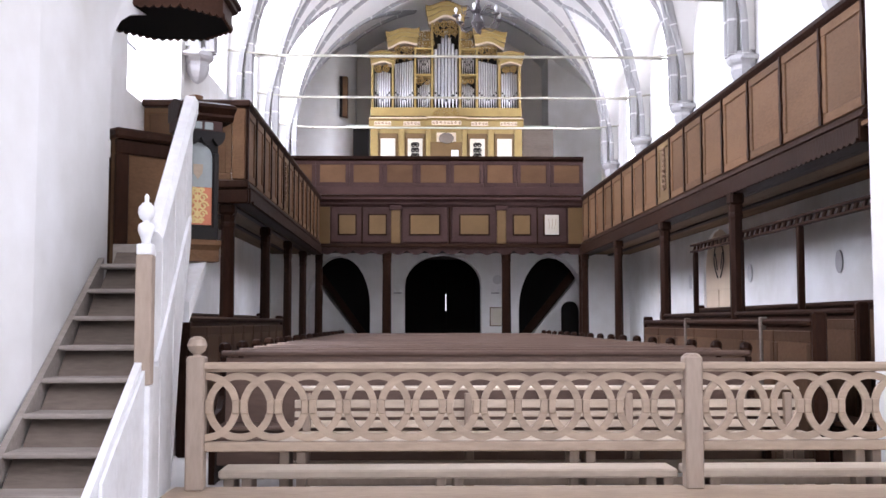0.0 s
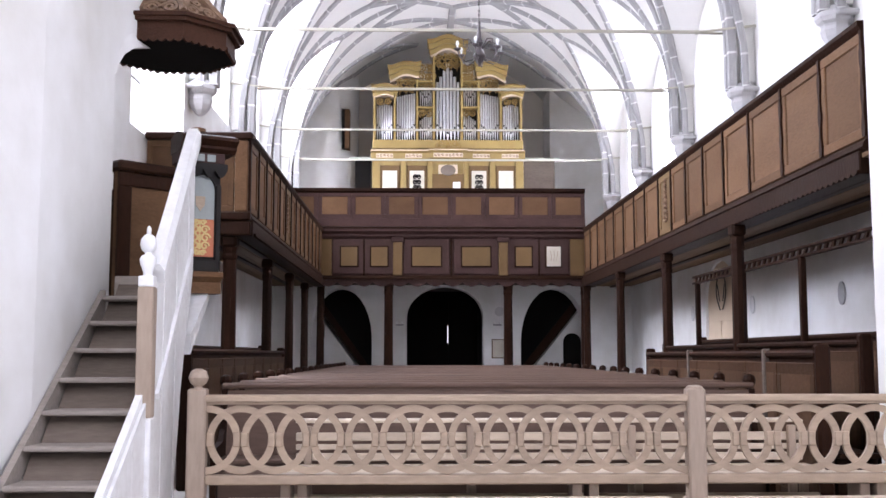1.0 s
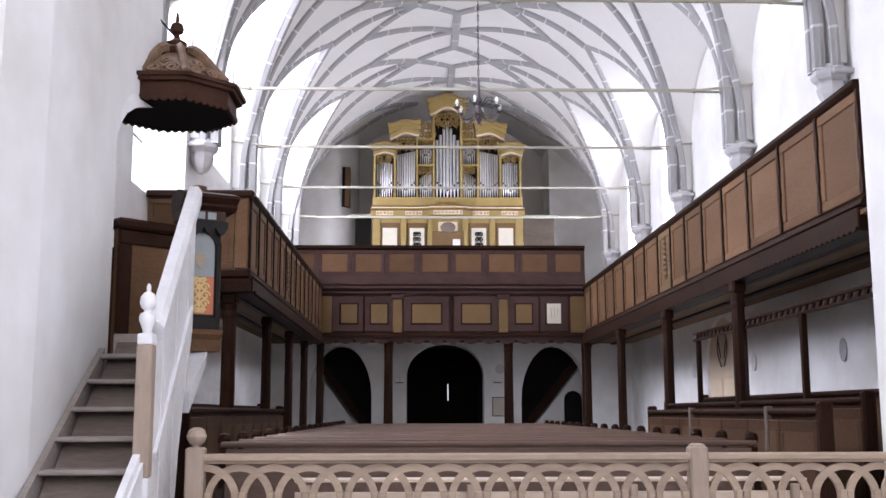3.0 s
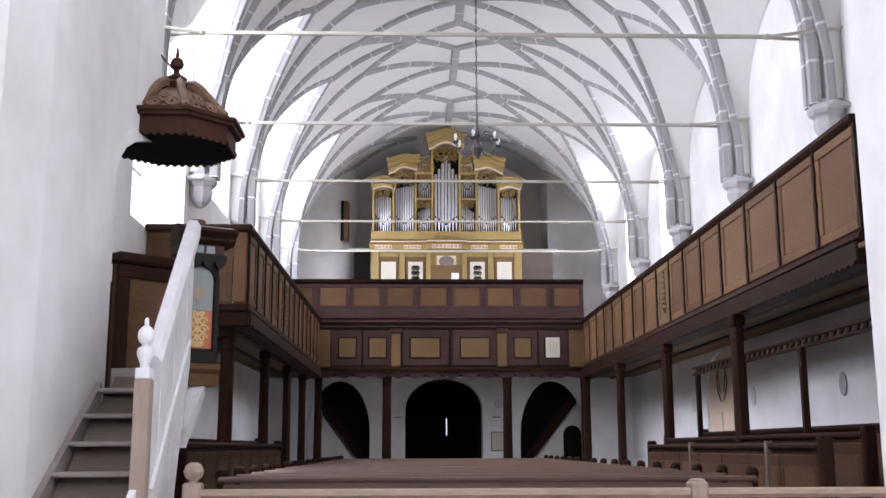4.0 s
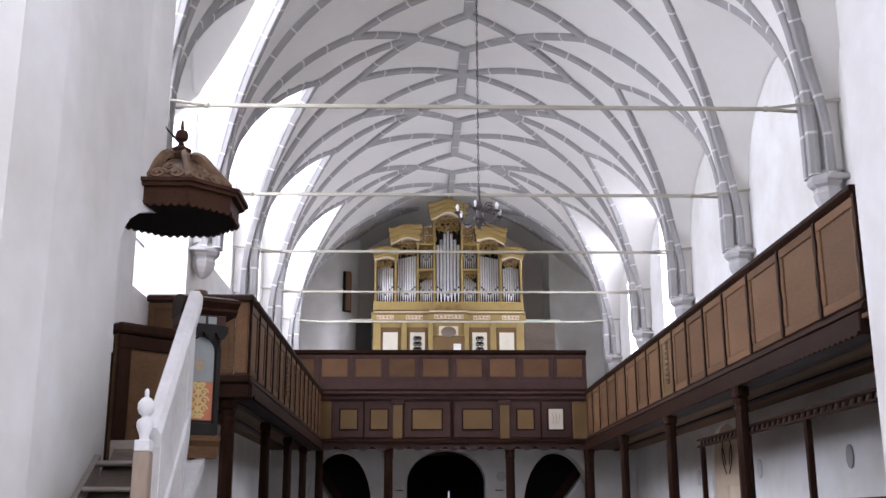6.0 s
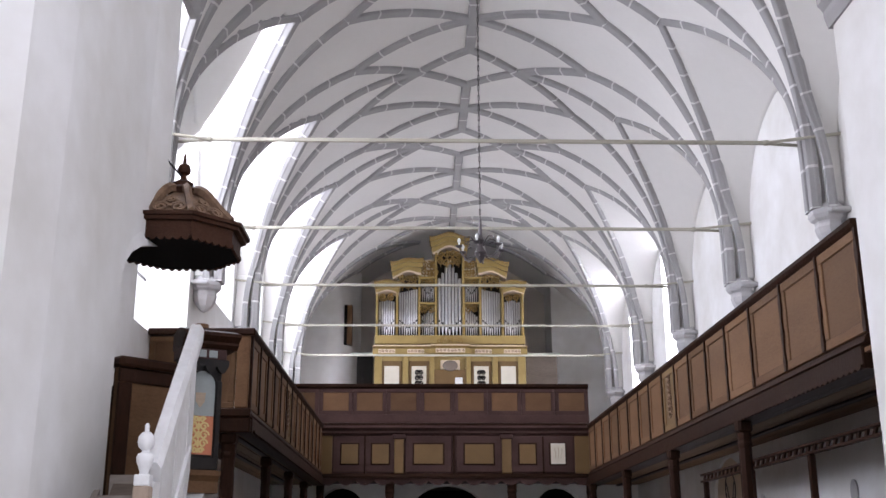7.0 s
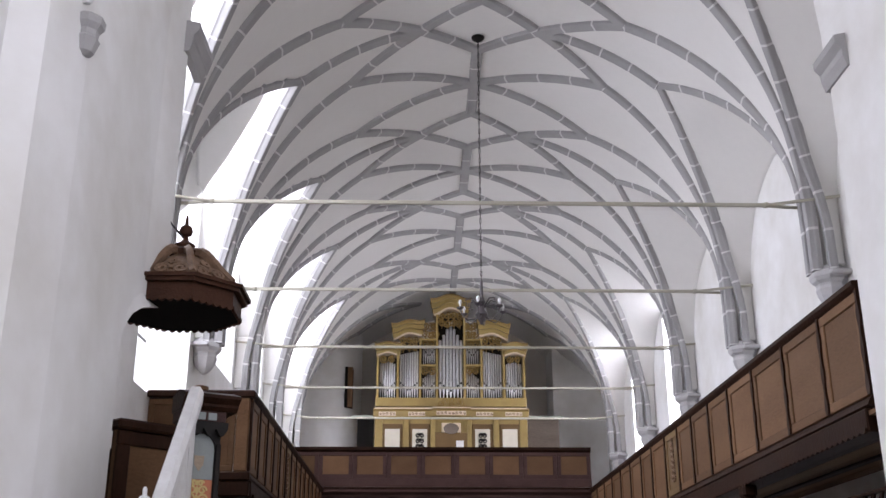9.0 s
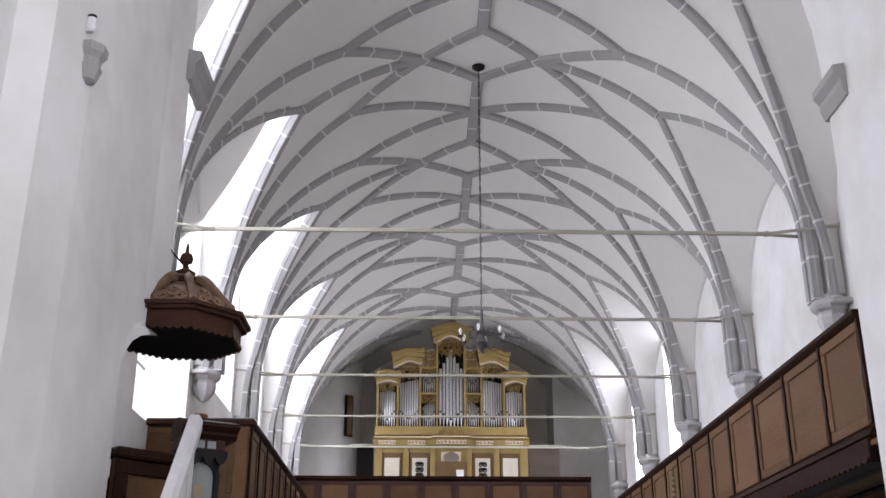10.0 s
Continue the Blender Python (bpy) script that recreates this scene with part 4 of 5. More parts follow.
# ---- altar rail ----
def rail():
    """The bare wooden altar rail: square posts, top and bottom bars, and interlaced rings cut from board."""
    y = 6.75
    ob = empty("altar_rail", "bare light wooden altar rail with interlaced carved rings", "railing")
    part("sill", boxes((-1.55, XPR, y - 0.42, y + 0.12, STEP, STEP + 0.025), bevel=0.008), RAW, ob)
    for x, ball in ((-1.39, True), (1.78, False)):
        p = part("post", boxes((x - 0.058, x + 0.058, y - 0.06, y + 0.06, STEP + 0.02, 1.085), bevel=0.012), RAWZ, ob)
        if ball:
            part("ball", lathe(bmesh.new(), [(0.03, 0), (0.025, 0.015), (0.05, 0.035), (0.064, 0.07), (0.05, 0.11), (0.02, 0.128)], x, y, 1.083, 14), RAWZ, p, smooth=True)
        else:
            part("knob", lathe(bmesh.new(), [(0.055, 0), (0.05, 0.012), (0.03, 0.02)], x, y, 1.083, 10), RAWZ, p)
    cz, r1, r0 = 0.765, 0.2165, 0.172
    for xa, xb in ((-1.332, 1.722), (1.838, XPR)):
        part("top_bar", prism(bmesh.new(), [(y - 0.055, 1.005), (y - 0.055, 1.035), (y - 0.04, 1.045), (y + 0.04, 1.045), (y + 0.055, 1.035), (y + 0.055, 1.005)], "x", xa, xb), RAW, ob)
        part("under_bar", boxes((xa, xb, y - 0.03, y + 0.03, 0.985, 1.003)), RAW, ob)
        part("bottom_bar", boxes((xa, xb, y - 0.045, y + 0.045, 0.485, 0.545), bevel=0.008), RAW, ob)
        n = round((xb - xa) / 0.2175) - 1
        step = (xb - xa) / (n + 1)
        for k in range(-1, n + 1):
            x = xa + step * (k + 1)
            bm = bmesh.new()
            ends = k in (-1, n)
            yy = y - 0.003 if k % 2 else y + 0.003
            q = 36
            ring = []
            for i in range(q if not ends else q // 2 + 1):
                a = 2 * math.pi * i / q + (0 if not ends else -math.pi / 2 if k < 0 else math.pi / 2)
                ring.append([bm.verts.new((x + r * math.cos(a), yy + dy, cz + r * 1.0 * math.sin(a))) for r, dy in ((r0, -0.014), (r1, -0.014), (r1, 0.014), (r0, 0.014))])
            for i in range(q if not ends else q // 2):
                a, b = ring[i], ring[(i + 1) % q]
                for j in range(4):
                    bm.faces.new((a[j], a[(j + 1) % 4], b[(j + 1) % 4], b[j]))
            part("ring", bm, RAW, ob)
        for k in range(n + 2):
            x = xa + step * k
            for s in ((-1, 1) if 0 < k < n + 1 else (1,) if k == 0 else (-1,)):
                part("block", boxes((x + s * 0.024 - 0.022, x + s * 0.024 + 0.022, y - 0.028, y + 0.028, cz - 0.045, cz + 0.045), bevel=0.005), RAW, ob)


rail()


# ---- pulpit stairs ----
def pulpit_stair():
    ob = empty("pulpit_stair", "worn grey wooden pulpit stairs with white painted side and handrail", "stairs")
    xl, xr = -2.17, -1.65
    rise, go, za, ya = 0.18, 0.27, 0.62, 5.6
    for k in range(-2, 7):
        y, z = ya + go * k, za + rise * k
        part("tread", boxes((xl + 0.02, xr, y - 0.03, y + go + 0.12, z - 0.03, z), bevel=0.008), GREYWOOD, ob)
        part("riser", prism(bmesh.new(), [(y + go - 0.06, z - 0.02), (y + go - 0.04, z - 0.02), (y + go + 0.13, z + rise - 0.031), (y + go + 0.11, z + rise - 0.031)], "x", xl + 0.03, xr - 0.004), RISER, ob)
    slope = rise / go

    def string(x0, x1, mat, lift):
        ys = (ya - 1.6 * go, ya + 6.3 * go)
        zs = [za + (y - ya) * slope for y in ys]
        part("stringer", prism(bmesh.new(), [(ys[0], max(STEP, zs[0] - 0.30)), (ys[0], zs[0] + lift), (ys[1], zs[1] + lift), (ys[1], zs[1] - 0.30)], "x", x0, x1), mat, ob)

    string(xl - 0.024, xl + 0.016, GREYWOOD, -0.01)
    string(xr + 0.003, xr + 0.045, WHITE, 0.03)
    part("landing", boxes((xl, xr - 0.02, ya + 6 * go, 7.65, 1.665, 1.70), bevel=0.006), GREYWOOD, ob)
    part("landing_board", boxes((xl, xr - 0.1, 7.55, 7.58, 1.70, 1.86), bevel=0.004), GREYWOOD, ob)
    # white boarding below the stair and up to the handrail
    skew = pose(-1.575, 6.33, 0, 0, 0, 3.6) @ pose(0, -6.33, 0)
    edge = [6.33 + 0.23 * k for k in range(7)]
    for k, (a, b) in enumerate(zip(edge, edge[1:])):
        foot = [STEP if y < 7.06 else 0.6 + (y - 7.06) * 2.0 for y in (a, b)]
        part("side_board", prism(bmesh.new(), [(a + 0.003, foot[0]), (b - 0.003, foot[1]), (b - 0.003, 1.70 + 0.813 * (b - 6.34)), (a + 0.003, 1.70 + 0.813 * (a - 6.34))], "x", -0.012 + 0.004 * (k % 2), 0.012 + 0.004 * (k % 2)), WHITE, ob).matrix_basis = skew
    for k in range(3):
        y0 = 5.42 + 0.27 * k
        zt = za + (y0 - ya) * slope - 0.02
        part("side_board", prism(bmesh.new(), [(y0 + 0.003, STEP), (y0 + 0.267, STEP), (y0 + 0.267, zt + 0.18), (y0 + 0.003, zt)], "x", xr + 0.047, xr + 0.066), WHITE, ob)
    part("batten", sweep(bmesh.new(), [(0.022, 6.36, 1.05), (0.022, 7.6, 2.05)], [(-0.012, -0.02), (0.012, -0.02), (0.012, 0.02), (-0.012, 0.02)]), WHITE, ob).matrix_basis = skew
    # newel: bare wood shaft on a white foot, turned white head
    nx, ny = -1.605, 6.27
    nw = part("newel", boxes((nx - 0.048, nx + 0.048, ny - 0.048, ny + 0.048, 0.93, 1.70), bevel=0.008), RAWZ, ob)
    part("newel_foot", boxes((nx - 0.05, nx + 0.05, ny - 0.05, ny + 0.05, STEP, 0.928), bevel=0.006), WHITE, nw, "white painted foot")
    part("newel_head", lathe(bmesh.new(), [(0.030, 0.082), (0.026, 0.10), (0.036, 0.13), (0.048, 0.16), (0.050, 0.185), (0.042, 0.205), (0.022, 0.215), (0.022, 0.225), (0.040, 0.24), (0.050, 0.27), (0.046, 0.305), (0.026, 0.33), (0.013, 0.335), (0.014, 0.37), (0.006, 0.385)], nx, ny, 1.68, 16), WHITE, nw, "turned white finial", smooth=True)
    part("newel_cap", boxes((nx - 0.046, nx + 0.046, ny - 0.046, ny + 0.046, 1.70, 1.765), bevel=0.006), WHITE, nw, "white painted square cap")
    # broad white handrail and the board under it
    a, b = Vector((-1.575, 6.33, 1.80)), Vector((-1.665, 7.72, 2.93))
    part("handrail", sweep(bmesh.new(), [a, b], [(-0.05, -0.09), (0.045, -0.09), (0.055, 0.0), (0.03, 0.05), (-0.035, 0.05), (-0.05, 0.02)]), WHITE, ob)
    # bracket of the painted case
    part("bracket", prism(bmesh.new(), [(7.75, 1.45), (8.35, 1.78), (8.35, 1.70), (7.75, 1.30)], "x", -1.80, -1.66), WHITE, ob)


pulpit_stair()


# ---- pulpit ----
def ngon(cx, cy, r, n=8, turn=22.5):
    return [(cx + r * math.cos(radians(turn + 360 * i / n)), cy + r * math.sin(radians(turn + 360 * i / n))) for i in range(n)]


def ring_prism(bm, cx, cy, r0, r1, z0, z1, n=8):
    """A closed eight-sided ring or, with r0 = 0, a slab."""
    if r0 <= 0:
        return prism(bm, ngon(cx, cy, r1, n), "z", z0, z1)
    rings = [[bm.verts.new((x, y, z)) for x, y in ngon(cx, cy, r, n)] for r, z in ((r0, z0), (r1, z0), (r1, z1), (r0, z1))]
    for a, b in zip(rings, rings[1:] + rings[:1]):
        for k in range(n):
            bm.faces.new((a[k], a[(k + 1) % n], b[(k + 1) % n], b[k]))
    return bm


def pulpit():
    cx, cy, r = -2.58, 8.62, 0.80
    ob = empty("pulpit", "dark brown panelled wooden pulpit beside the chancel arch", "pulpit")
    part("floor_board", ring_prism(bmesh.new(), cx, cy, 0, r, 1.62, 1.70), OAK, ob)
    part("under_body", lathe(bmesh.new(), [(0.15, 0.7), (0.25, 0.8), (0.3, 1.0), (0.55, 1.35), (r, 1.6)], cx, cy, 0, 8), OAK, ob)
    pts = ngon(cx, cy, r)
    for k in range(8):
        p, q = Vector((*pts[k], 0)), Vector((*pts[(k + 1) % 8], 0))
        mid = (p + q) / 2
        if mid.y < 8.0 and mid.x > -2.9 and k in (4, 5):      # open towards the stairs
            continue
        d = q - p
        ang = math.degrees(math.atan2(d.y, d.x))
        m = pose(p.x, p.y, 1.70, 0, 0, ang)
        w = d.length
        pn = part("side", boxes((0, w, -0.02, 0.03, 0, 0.98)), PANEL, ob)
        pn.matrix_basis = m
        part("panel_frame", panel_bm(w, 0.98, 0.11, 0.045), OAK, pn)
        part("inner_frame", boxes((0, 0.1, 0.03, 0.05, 0, 0.98), (w - 0.1, w, 0.03, 0.05, 0, 0.98), (0.1, w - 0.1, 0.03, 0.05, 0.86, 0.98), bevel=0.006), OAK, pn)
        part("cap", boxes((-0.03, w + 0.03, -0.09, 0.09, 0.98, 1.06), bevel=0.02), OAK, pn)
    part("book_rest", boxes((-2.12, -1.9, 8.75, 9.0, 2.70, 2.76), bevel=0.02), IRON, ob, "dark green padded rest")
    return ob


pulpit()

GREENGREY = node_mat("grey_green_painted_panel", (0.27, 0.30, 0.29), (0.17, 0.19, 0.18), 6.0, 0.55, 0.1)
ORANGE = node_mat("orange_painted_panel", (0.50, 0.15, 0.065), (0.34, 0.16, 0.07), 7.0, 0.55, 0.1)
YELLOW = node_mat("yellow_painted_ornament", (0.60, 0.45, 0.18), (0.45, 0.32, 0.12), 8.0, 0.55, 0.1)
BLACKWOOD = node_mat("black_green_painted_wood", (0.016, 0.014, 0.013), (0.028, 0.022, 0.018), 5.0, 0.5, 0.15, spec=0.12)


def scroll(bm, cx, cz, r, turns, start, y, wide=0.018, flip=1):
    """A flat spiral scroll in the xz plane."""
    pts = []
    n = int(12 * turns)
    for i in range(n + 1):
        t = i / n
        a = radians(start) + flip * 2 * math.pi * turns * t
        q = r * (1 - 0.8 * t)
        pts.append((cx + q * math.cos(a), y, cz + q * math.sin(a)))
    sweep(bm, pts, [(-wide / 2, -wide / 2), (wide / 2, -wide / 2), (wide / 2, wide / 2), (-wide / 2, wide / 2)], up=(0, 1, 0))


def painted_case():
    """The painted post case at the head of the stairs: cornice, carved fringe, arched painted field."""
    ob = empty("painted_case", "narrow painted wooden case with orange field and dark cornice", "cabinet")
    w, h = 0.33, 1.02
    base = pose(-1.875, 8.22, 1.95, 0, 0, 28)

    def add(name, bm, mat, parent=ob, label=""):
        p = part(name, bm, mat, parent, label)
        if parent is ob:
            p.matrix_basis = base
        return p

    add("body", boxes((0, w, 0.0, 0.16, 0, h), bevel=0.006), BLACKWOOD)
    add("field", prism(bmesh.new(), [(0.05, 0.42), (w - 0.05, 0.42)] + arc(w / 2, 0.66, w / 2 - 0.05, 0, 180, 12), "y", -0.008, 0.0), GREENGREY)
    add("orange_field", boxes((0.05, w - 0.05, -0.008, 0.0, 0.12, 0.418)), ORANGE)
    add("frame", boxes((0, 0.045, -0.03, 0, 0.05, 0.70), (w - 0.045, w, -0.03, 0, 0.05, 0.70), (0.0, w, -0.03, 0, 0, 0.10), bevel=0.008), BLACKWOOD)
    bm = bmesh.new()
    curve = arc(w / 2, 0.66, w / 2 - 0.05, 0, 180, 14)
    for p, q in zip(curve, curve[1:]):
        prism(bm, [p, q, (q[0], 0.84), (p[0], 0.84)], "y", -0.03, 0)
    add("arch_head", bm, BLACKWOOD)
    orn = bmesh.new()
    for z, r in ((0.15, 0.03), (0.205, 0.045), (0.27, 0.05), (0.335, 0.045), (0.39, 0.03)):
        for sx in (-1, 1):
            scroll(orn, w / 2 + sx * r * 0.9, z, r * 0.8, 1.3, 90 - 90 * sx, -0.012, 0.014, sx)
        prism(orn, [(w / 2 - r * 0.5, z), (w / 2, z + r * 0.8), (w / 2 + r * 0.5, z), (w / 2, z - r * 0.8)], "y", -0.014, -0.008)
    tagged(add("ornament", orn, YELLOW), kind="stuff")
    shield = prism(bmesh.new(), [(w / 2 - 0.04, 0.60), (w / 2 + 0.04, 0.60), (w / 2 + 0.035, 0.53), (w / 2, 0.48), (w / 2 - 0.035, 0.53)], "y", -0.014, -0.008)
    add("shield", shield, RAW)
    fr = part("fringe", scallop_bm(w + 0.06, 0.86, 0.11, 0.09, 0.05), BLACKWOOD, ob)
    fr.matrix_basis = base @ pose(-0.03, -0.03, 0)
    add("frieze", boxes((-0.02, w + 0.02, -0.05, 0.18, 0.86, 0.95), bevel=0.008), PURPLE)
    fz = boxes((0.0, 0.08, -0.058, -0.05, 0.875, 0.935), (0.1, 0.18, -0.058, -0.05, 0.875, 0.935), (0.2, 0.27, -0.058, -0.05, 0.875, 0.935), bevel=0.004)
    add("frieze_panel", fz, GREENGREY)
    add("cornice", prism(bmesh.new(), [(-0.05, 0.95), (-0.09, 0.98), (-0.09, 1.0), (-0.15, 1.04), (-0.15, 1.065), (0.05, 1.12), (0.22, 1.09), (0.22, 0.95)], "x", -0.02, w + 0.10), OAK)
    add("foot", prism(bmesh.new(), [(-0.05, 0.0), (-0.05, -0.04), (0.0, -0.08), (0.0, -0.17), (0.16, -0.17), (0.16, 0.0)], "x", -0.02, w + 0.02), PANEL)


painted_case()


# ---- canopy over the pulpit ----
def canopy():
    cx, cy, r = -2.03, 8.50, 0.552
    ob = empty("pulpit_canopy", "dark brown carved wooden pulpit canopy with a ball finial", "canopy", at=(0, 0, 0.09))
    part("cornice", ring_prism(bmesh.new(), cx, cy, 0.42, r - 0.03, 3.665, 3.80), CORNICE, ob)
    part("upper_cornice", ring_prism(bmesh.new(), cx, cy, 0.40, r + 0.02, 3.80, 3.83), CORNICE, ob)
    part("top_moulding", ring_prism(bmesh.new(), cx, cy, 0.0, r + 0.05, 3.83, 3.86), CORNICE, ob)
    # A black slab stands in for the shaded hollow under the canopy.
    part("soffit", ring_prism(bmesh.new(), cx, cy, 0, 0.50, 3.650, 3.662), DARK, ob, "black shadowed soffit")
    pts = ngon(cx, cy, r - 0.04)
    tops = ngon(cx, cy, r - 0.06)
    for k in range(8):
        p, q = Vector((*pts[k], 0)), Vector((*pts[(k + 1) % 8], 0))
        d = q - p
        turn = math.degrees(math.atan2(d.y, d.x))
        f = part("fringe", scallop_bm(d.length, 3.68, 0.042, 0.07, 0.022), CORNICE, ob)
        f.matrix_basis = pose(p.x, p.y, 0, 0, 0, turn)
        p, q = Vector((*tops[k], 0)), Vector((*tops[(k + 1) % 8], 0))
        w = (q - p).length
        m = pose(p.x, p.y, 3.86, 0, 0, turn) @ pose(0, 0, 0, -38)
        side = part("carved_side", prism(bmesh.new(), [(0.0, 0.0), (w, 0.0), (w * 0.74, 0.17), (w * 0.62, 0.22), (w * 0.5, 0.26), (w * 0.38, 0.22), (w * 0.26, 0.17)], "y", 0.0, 0.03), CARVED, ob)
        side.matrix_basis = m
        bm = bmesh.new()
        scroll(bm, w * 0.30, 0.09, 0.07, 1.7, 0, -0.01, 0.024)
        scroll(bm, w * 0.70, 0.09, 0.07, 1.7, 180, -0.01, 0.024, -1)
        scroll(bm, w * 0.5, 0.20, 0.045, 1.4, 90, -0.01, 0.022)
        s = part("scrollwork", bm, CARVED, side)
        s.matrix_basis = Matrix.Identity(4)
    for k in range(8):
        a = radians(22.5 + 45 * k)
        line = []
        for i in range(11):
            t = i / 10
            q = (r - 0.09) * (1 - t) + 0.035
            line.append((cx + q * math.cos(a), cy + q * math.sin(a), 3.88 + 0.30 * t + 0.09 * math.sin(t * math.pi) - 0.03 * math.sin(t * 2 * math.pi)))
        part("volute_rib", sweep(bmesh.new(), line, [(-0.024, -0.03), (0.0, -0.04), (0.024, -0.03), (0.03, 0.02), (0.0, 0.045), (-0.03, 0.02)]), CARVED, ob)
    part("dome", lathe(bmesh.new(), [(0.46, 3.86), (0.38, 3.98), (0.22, 4.10), (0.10, 4.18)], cx, cy, 0, 8), CARVED, ob)
    part("crown", lathe(bmesh.new(), [(0.10, 4.14), (0.13, 4.18), (0.14, 4.21), (0.08, 4.25), (0.09, 4.28), (0.03, 4.32), (0.02, 4.36), (0.05, 4.375), (0.058, 4.41), (0.045, 4.45), (0.018, 4.465), (0.012, 4.53), (0.004, 4.56)], cx, cy, 0, 14), CORNICE, ob, smooth=True)
    part("hanger", tube(bmesh.new(), [(cx, cy, 4.33), (-2.12, 8.4, 4.42), (-2.18, 8.3, 4.48), (-2.24, 8.22, 4.55)], 0.009, 6), IRON, ob)


canopy()

# ---- organ ----
def organ():
    ob = empty("organ", "gilded baroque pipe organ with silver pipes and carved openwork", "organ", at=(0.84, 28.6, 0))
    K = 0.0156

    def bx(name, a, b, y0, y1, z0, z1, mat, bev=0.015, parent=ob, label=""):
        return part(name, boxes((a * K, b * K, y0, y1, z0, z1), bevel=bev), mat, parent, label)

    bx("plinth", -135, 135, -0.02, 1.2, 4.3, 4.5, GOLD)
    bx("lower_case", -134, 134, 0.05, 1.2, 4.5, 6.68, GOLD, 0.01)
    for a, b in ((-134, -120), (-84, -74), (-36, -28), (28, 36), (74, 84), (120, 134)):
        bx("pilaster", a, b, -0.02, 0.05, 4.5, 6.62, GOLD)
    for s in (-1, 1):
        for a, b, mat in ((90, 116, CREAM), (42, 68, WHITE)):
            lo, hi = sorted((s * a, s * b))
            fr = bx("panel_frame", lo - 5, hi + 5, 0.02, 0.05, 5.5, 6.5, OCHRE)
            bx("panel", lo, hi, 0.0, 0.02, 5.58, 6.35, PAPER, 0.004, fr)
            if mat is WHITE:
                bm = bmesh.new()
                mid = (lo + hi) / 2 * K
                for j in range(4):
                    scroll(bm, mid - 0.05, 5.72 + 0.15 * j, 0.07, 1.5, 0, -0.01, 0.03)
                    scroll(bm, mid + 0.05, 5.72 + 0.15 * j, 0.07, 1.5, 180, -0.01, 0.03, -1)
                tagged(part("carving", bm, BLACKWOOD, fr, "black carved openwork"), kind="stuff")
    keys = part("console", boxes((-29 * K, 29 * K, 0.0, 0.05, 5.3, 6.26), bevel=0.015), OCHRE, ob)
    part("console_head", boxes((-17 * K, 17 * K, -0.01, 0.05, 6.262, 6.52), bevel=0.01), CREAM, keys, "cream painted head board")
    part("console_rest", prism(bmesh.new(), [(0.21 * math.cos(2 * math.pi * q / 20), 6.36 + 0.15 * math.sin(2 * math.pi * q / 20)) for q in range(20)], "y", -0.04, -0.012), RISER, keys, "dark oval board")
    # waist cornice with a cream band and dark carving
    for a, b, pr in ((-137, -34, 0.0), (-34, 34, 0.12), (34, 137, 0.0)):
        part("waist_band", prism(bmesh.new(), [(0.0 - pr, 6.66), (-0.05 - pr, 6.68), (-0.05 - pr, 6.83), (-0.11 - pr, 6.88), (-0.11 - pr, 6.92), (0.2, 6.94), (0.2, 6.66)], "x", a * K, b * K), GOLD, ob)
        part("cream_strip", boxes((a * K, b * K, -0.118 - pr, -0.11 - pr, 6.885, 6.915)), CREAM, ob, "cream painted strip")
        plates = ((-26, 26),) if pr else tuple((a + (b - a) * q - 15, a + (b - a) * q + 15) for q in (0.24, 0.74))
        for lo, hi in plates:
            plate = part("carved_plate", boxes((lo * K, hi * K, -0.062 - pr, -0.05 - pr, 6.70, 6.815), bevel=0.004), CREAM, ob, "cream plate with dark scroll carving")
            bm = bmesh.new()
            n = int((hi - lo) / 6)
            for j in range(n):
                scroll(bm, (lo + (hi - lo) * (j + 0.5) / n) * K, 6.757, 0.036, 1.2, 90 * j, -0.066 - pr, 0.014, 1 if j % 2 else -1)
            tagged(part("scroll_carving", bm, CARVED, plate), kind="stuff")
    crest = bmesh.new()
    for q in range(7):
        a = radians(180 * q / 6)
        scroll(crest, 0.34 * math.cos(a), 6.90 + 0.20 * math.sin(a), 0.085, 1.5, 60 * q, -0.20, 0.03, 1 if q % 2 else -1)
    scroll(crest, 0.0, 6.95, 0.08, 1.5, 0, -0.20, 0.03)
    tagged(part("crest", crest, GILT, ob, "gilt scroll crest below the pipes"), kind="stuff")
    bx("belt", -134, 134, 0.0, 1.1, 6.97, 7.22, GOLD)
    bx("back_case", -132, 132, 0.45, 1.2, 7.2, 8.55, BLACKWOOD)
    bx("back_case", -92, 92, 0.45, 1.2, 8.55, 9.0, BLACKWOOD)
    bx("back_case", -28, 28, 0.45, 1.2, 9.0, 9.75, BLACKWOOD)
    prof = lambda r, foot, top: [(0.006, 0), (r * 0.55, foot * 0.5), (r, foot), (r, foot + 0.03), (r, top - 0.012), (r * 0.85, top)]

    def pipes(a, b, z0, tops, name="pipe"):
        n = len(tops)
        w = (b - a) * K / n
        for j, t in enumerate(tops):
            x = a * K + w * (j + 0.5)
            r = w * 0.43
            foot = 0.20 + 0.07 * abs(j - (n - 1) / 2) * (7 / n)
            p = part(name, lathe(bmesh.new(), prof(r, foot, t - z0), x, 0.30, z0, 10), TIN, ob, smooth=True)
            part("mouth", boxes((x - r * 0.55, x + r * 0.55, 0.30 - r - 0.008, 0.30 - r * 0.6, z0 + foot + 0.02, z0 + foot + 0.08)), BLACKWOOD, p)

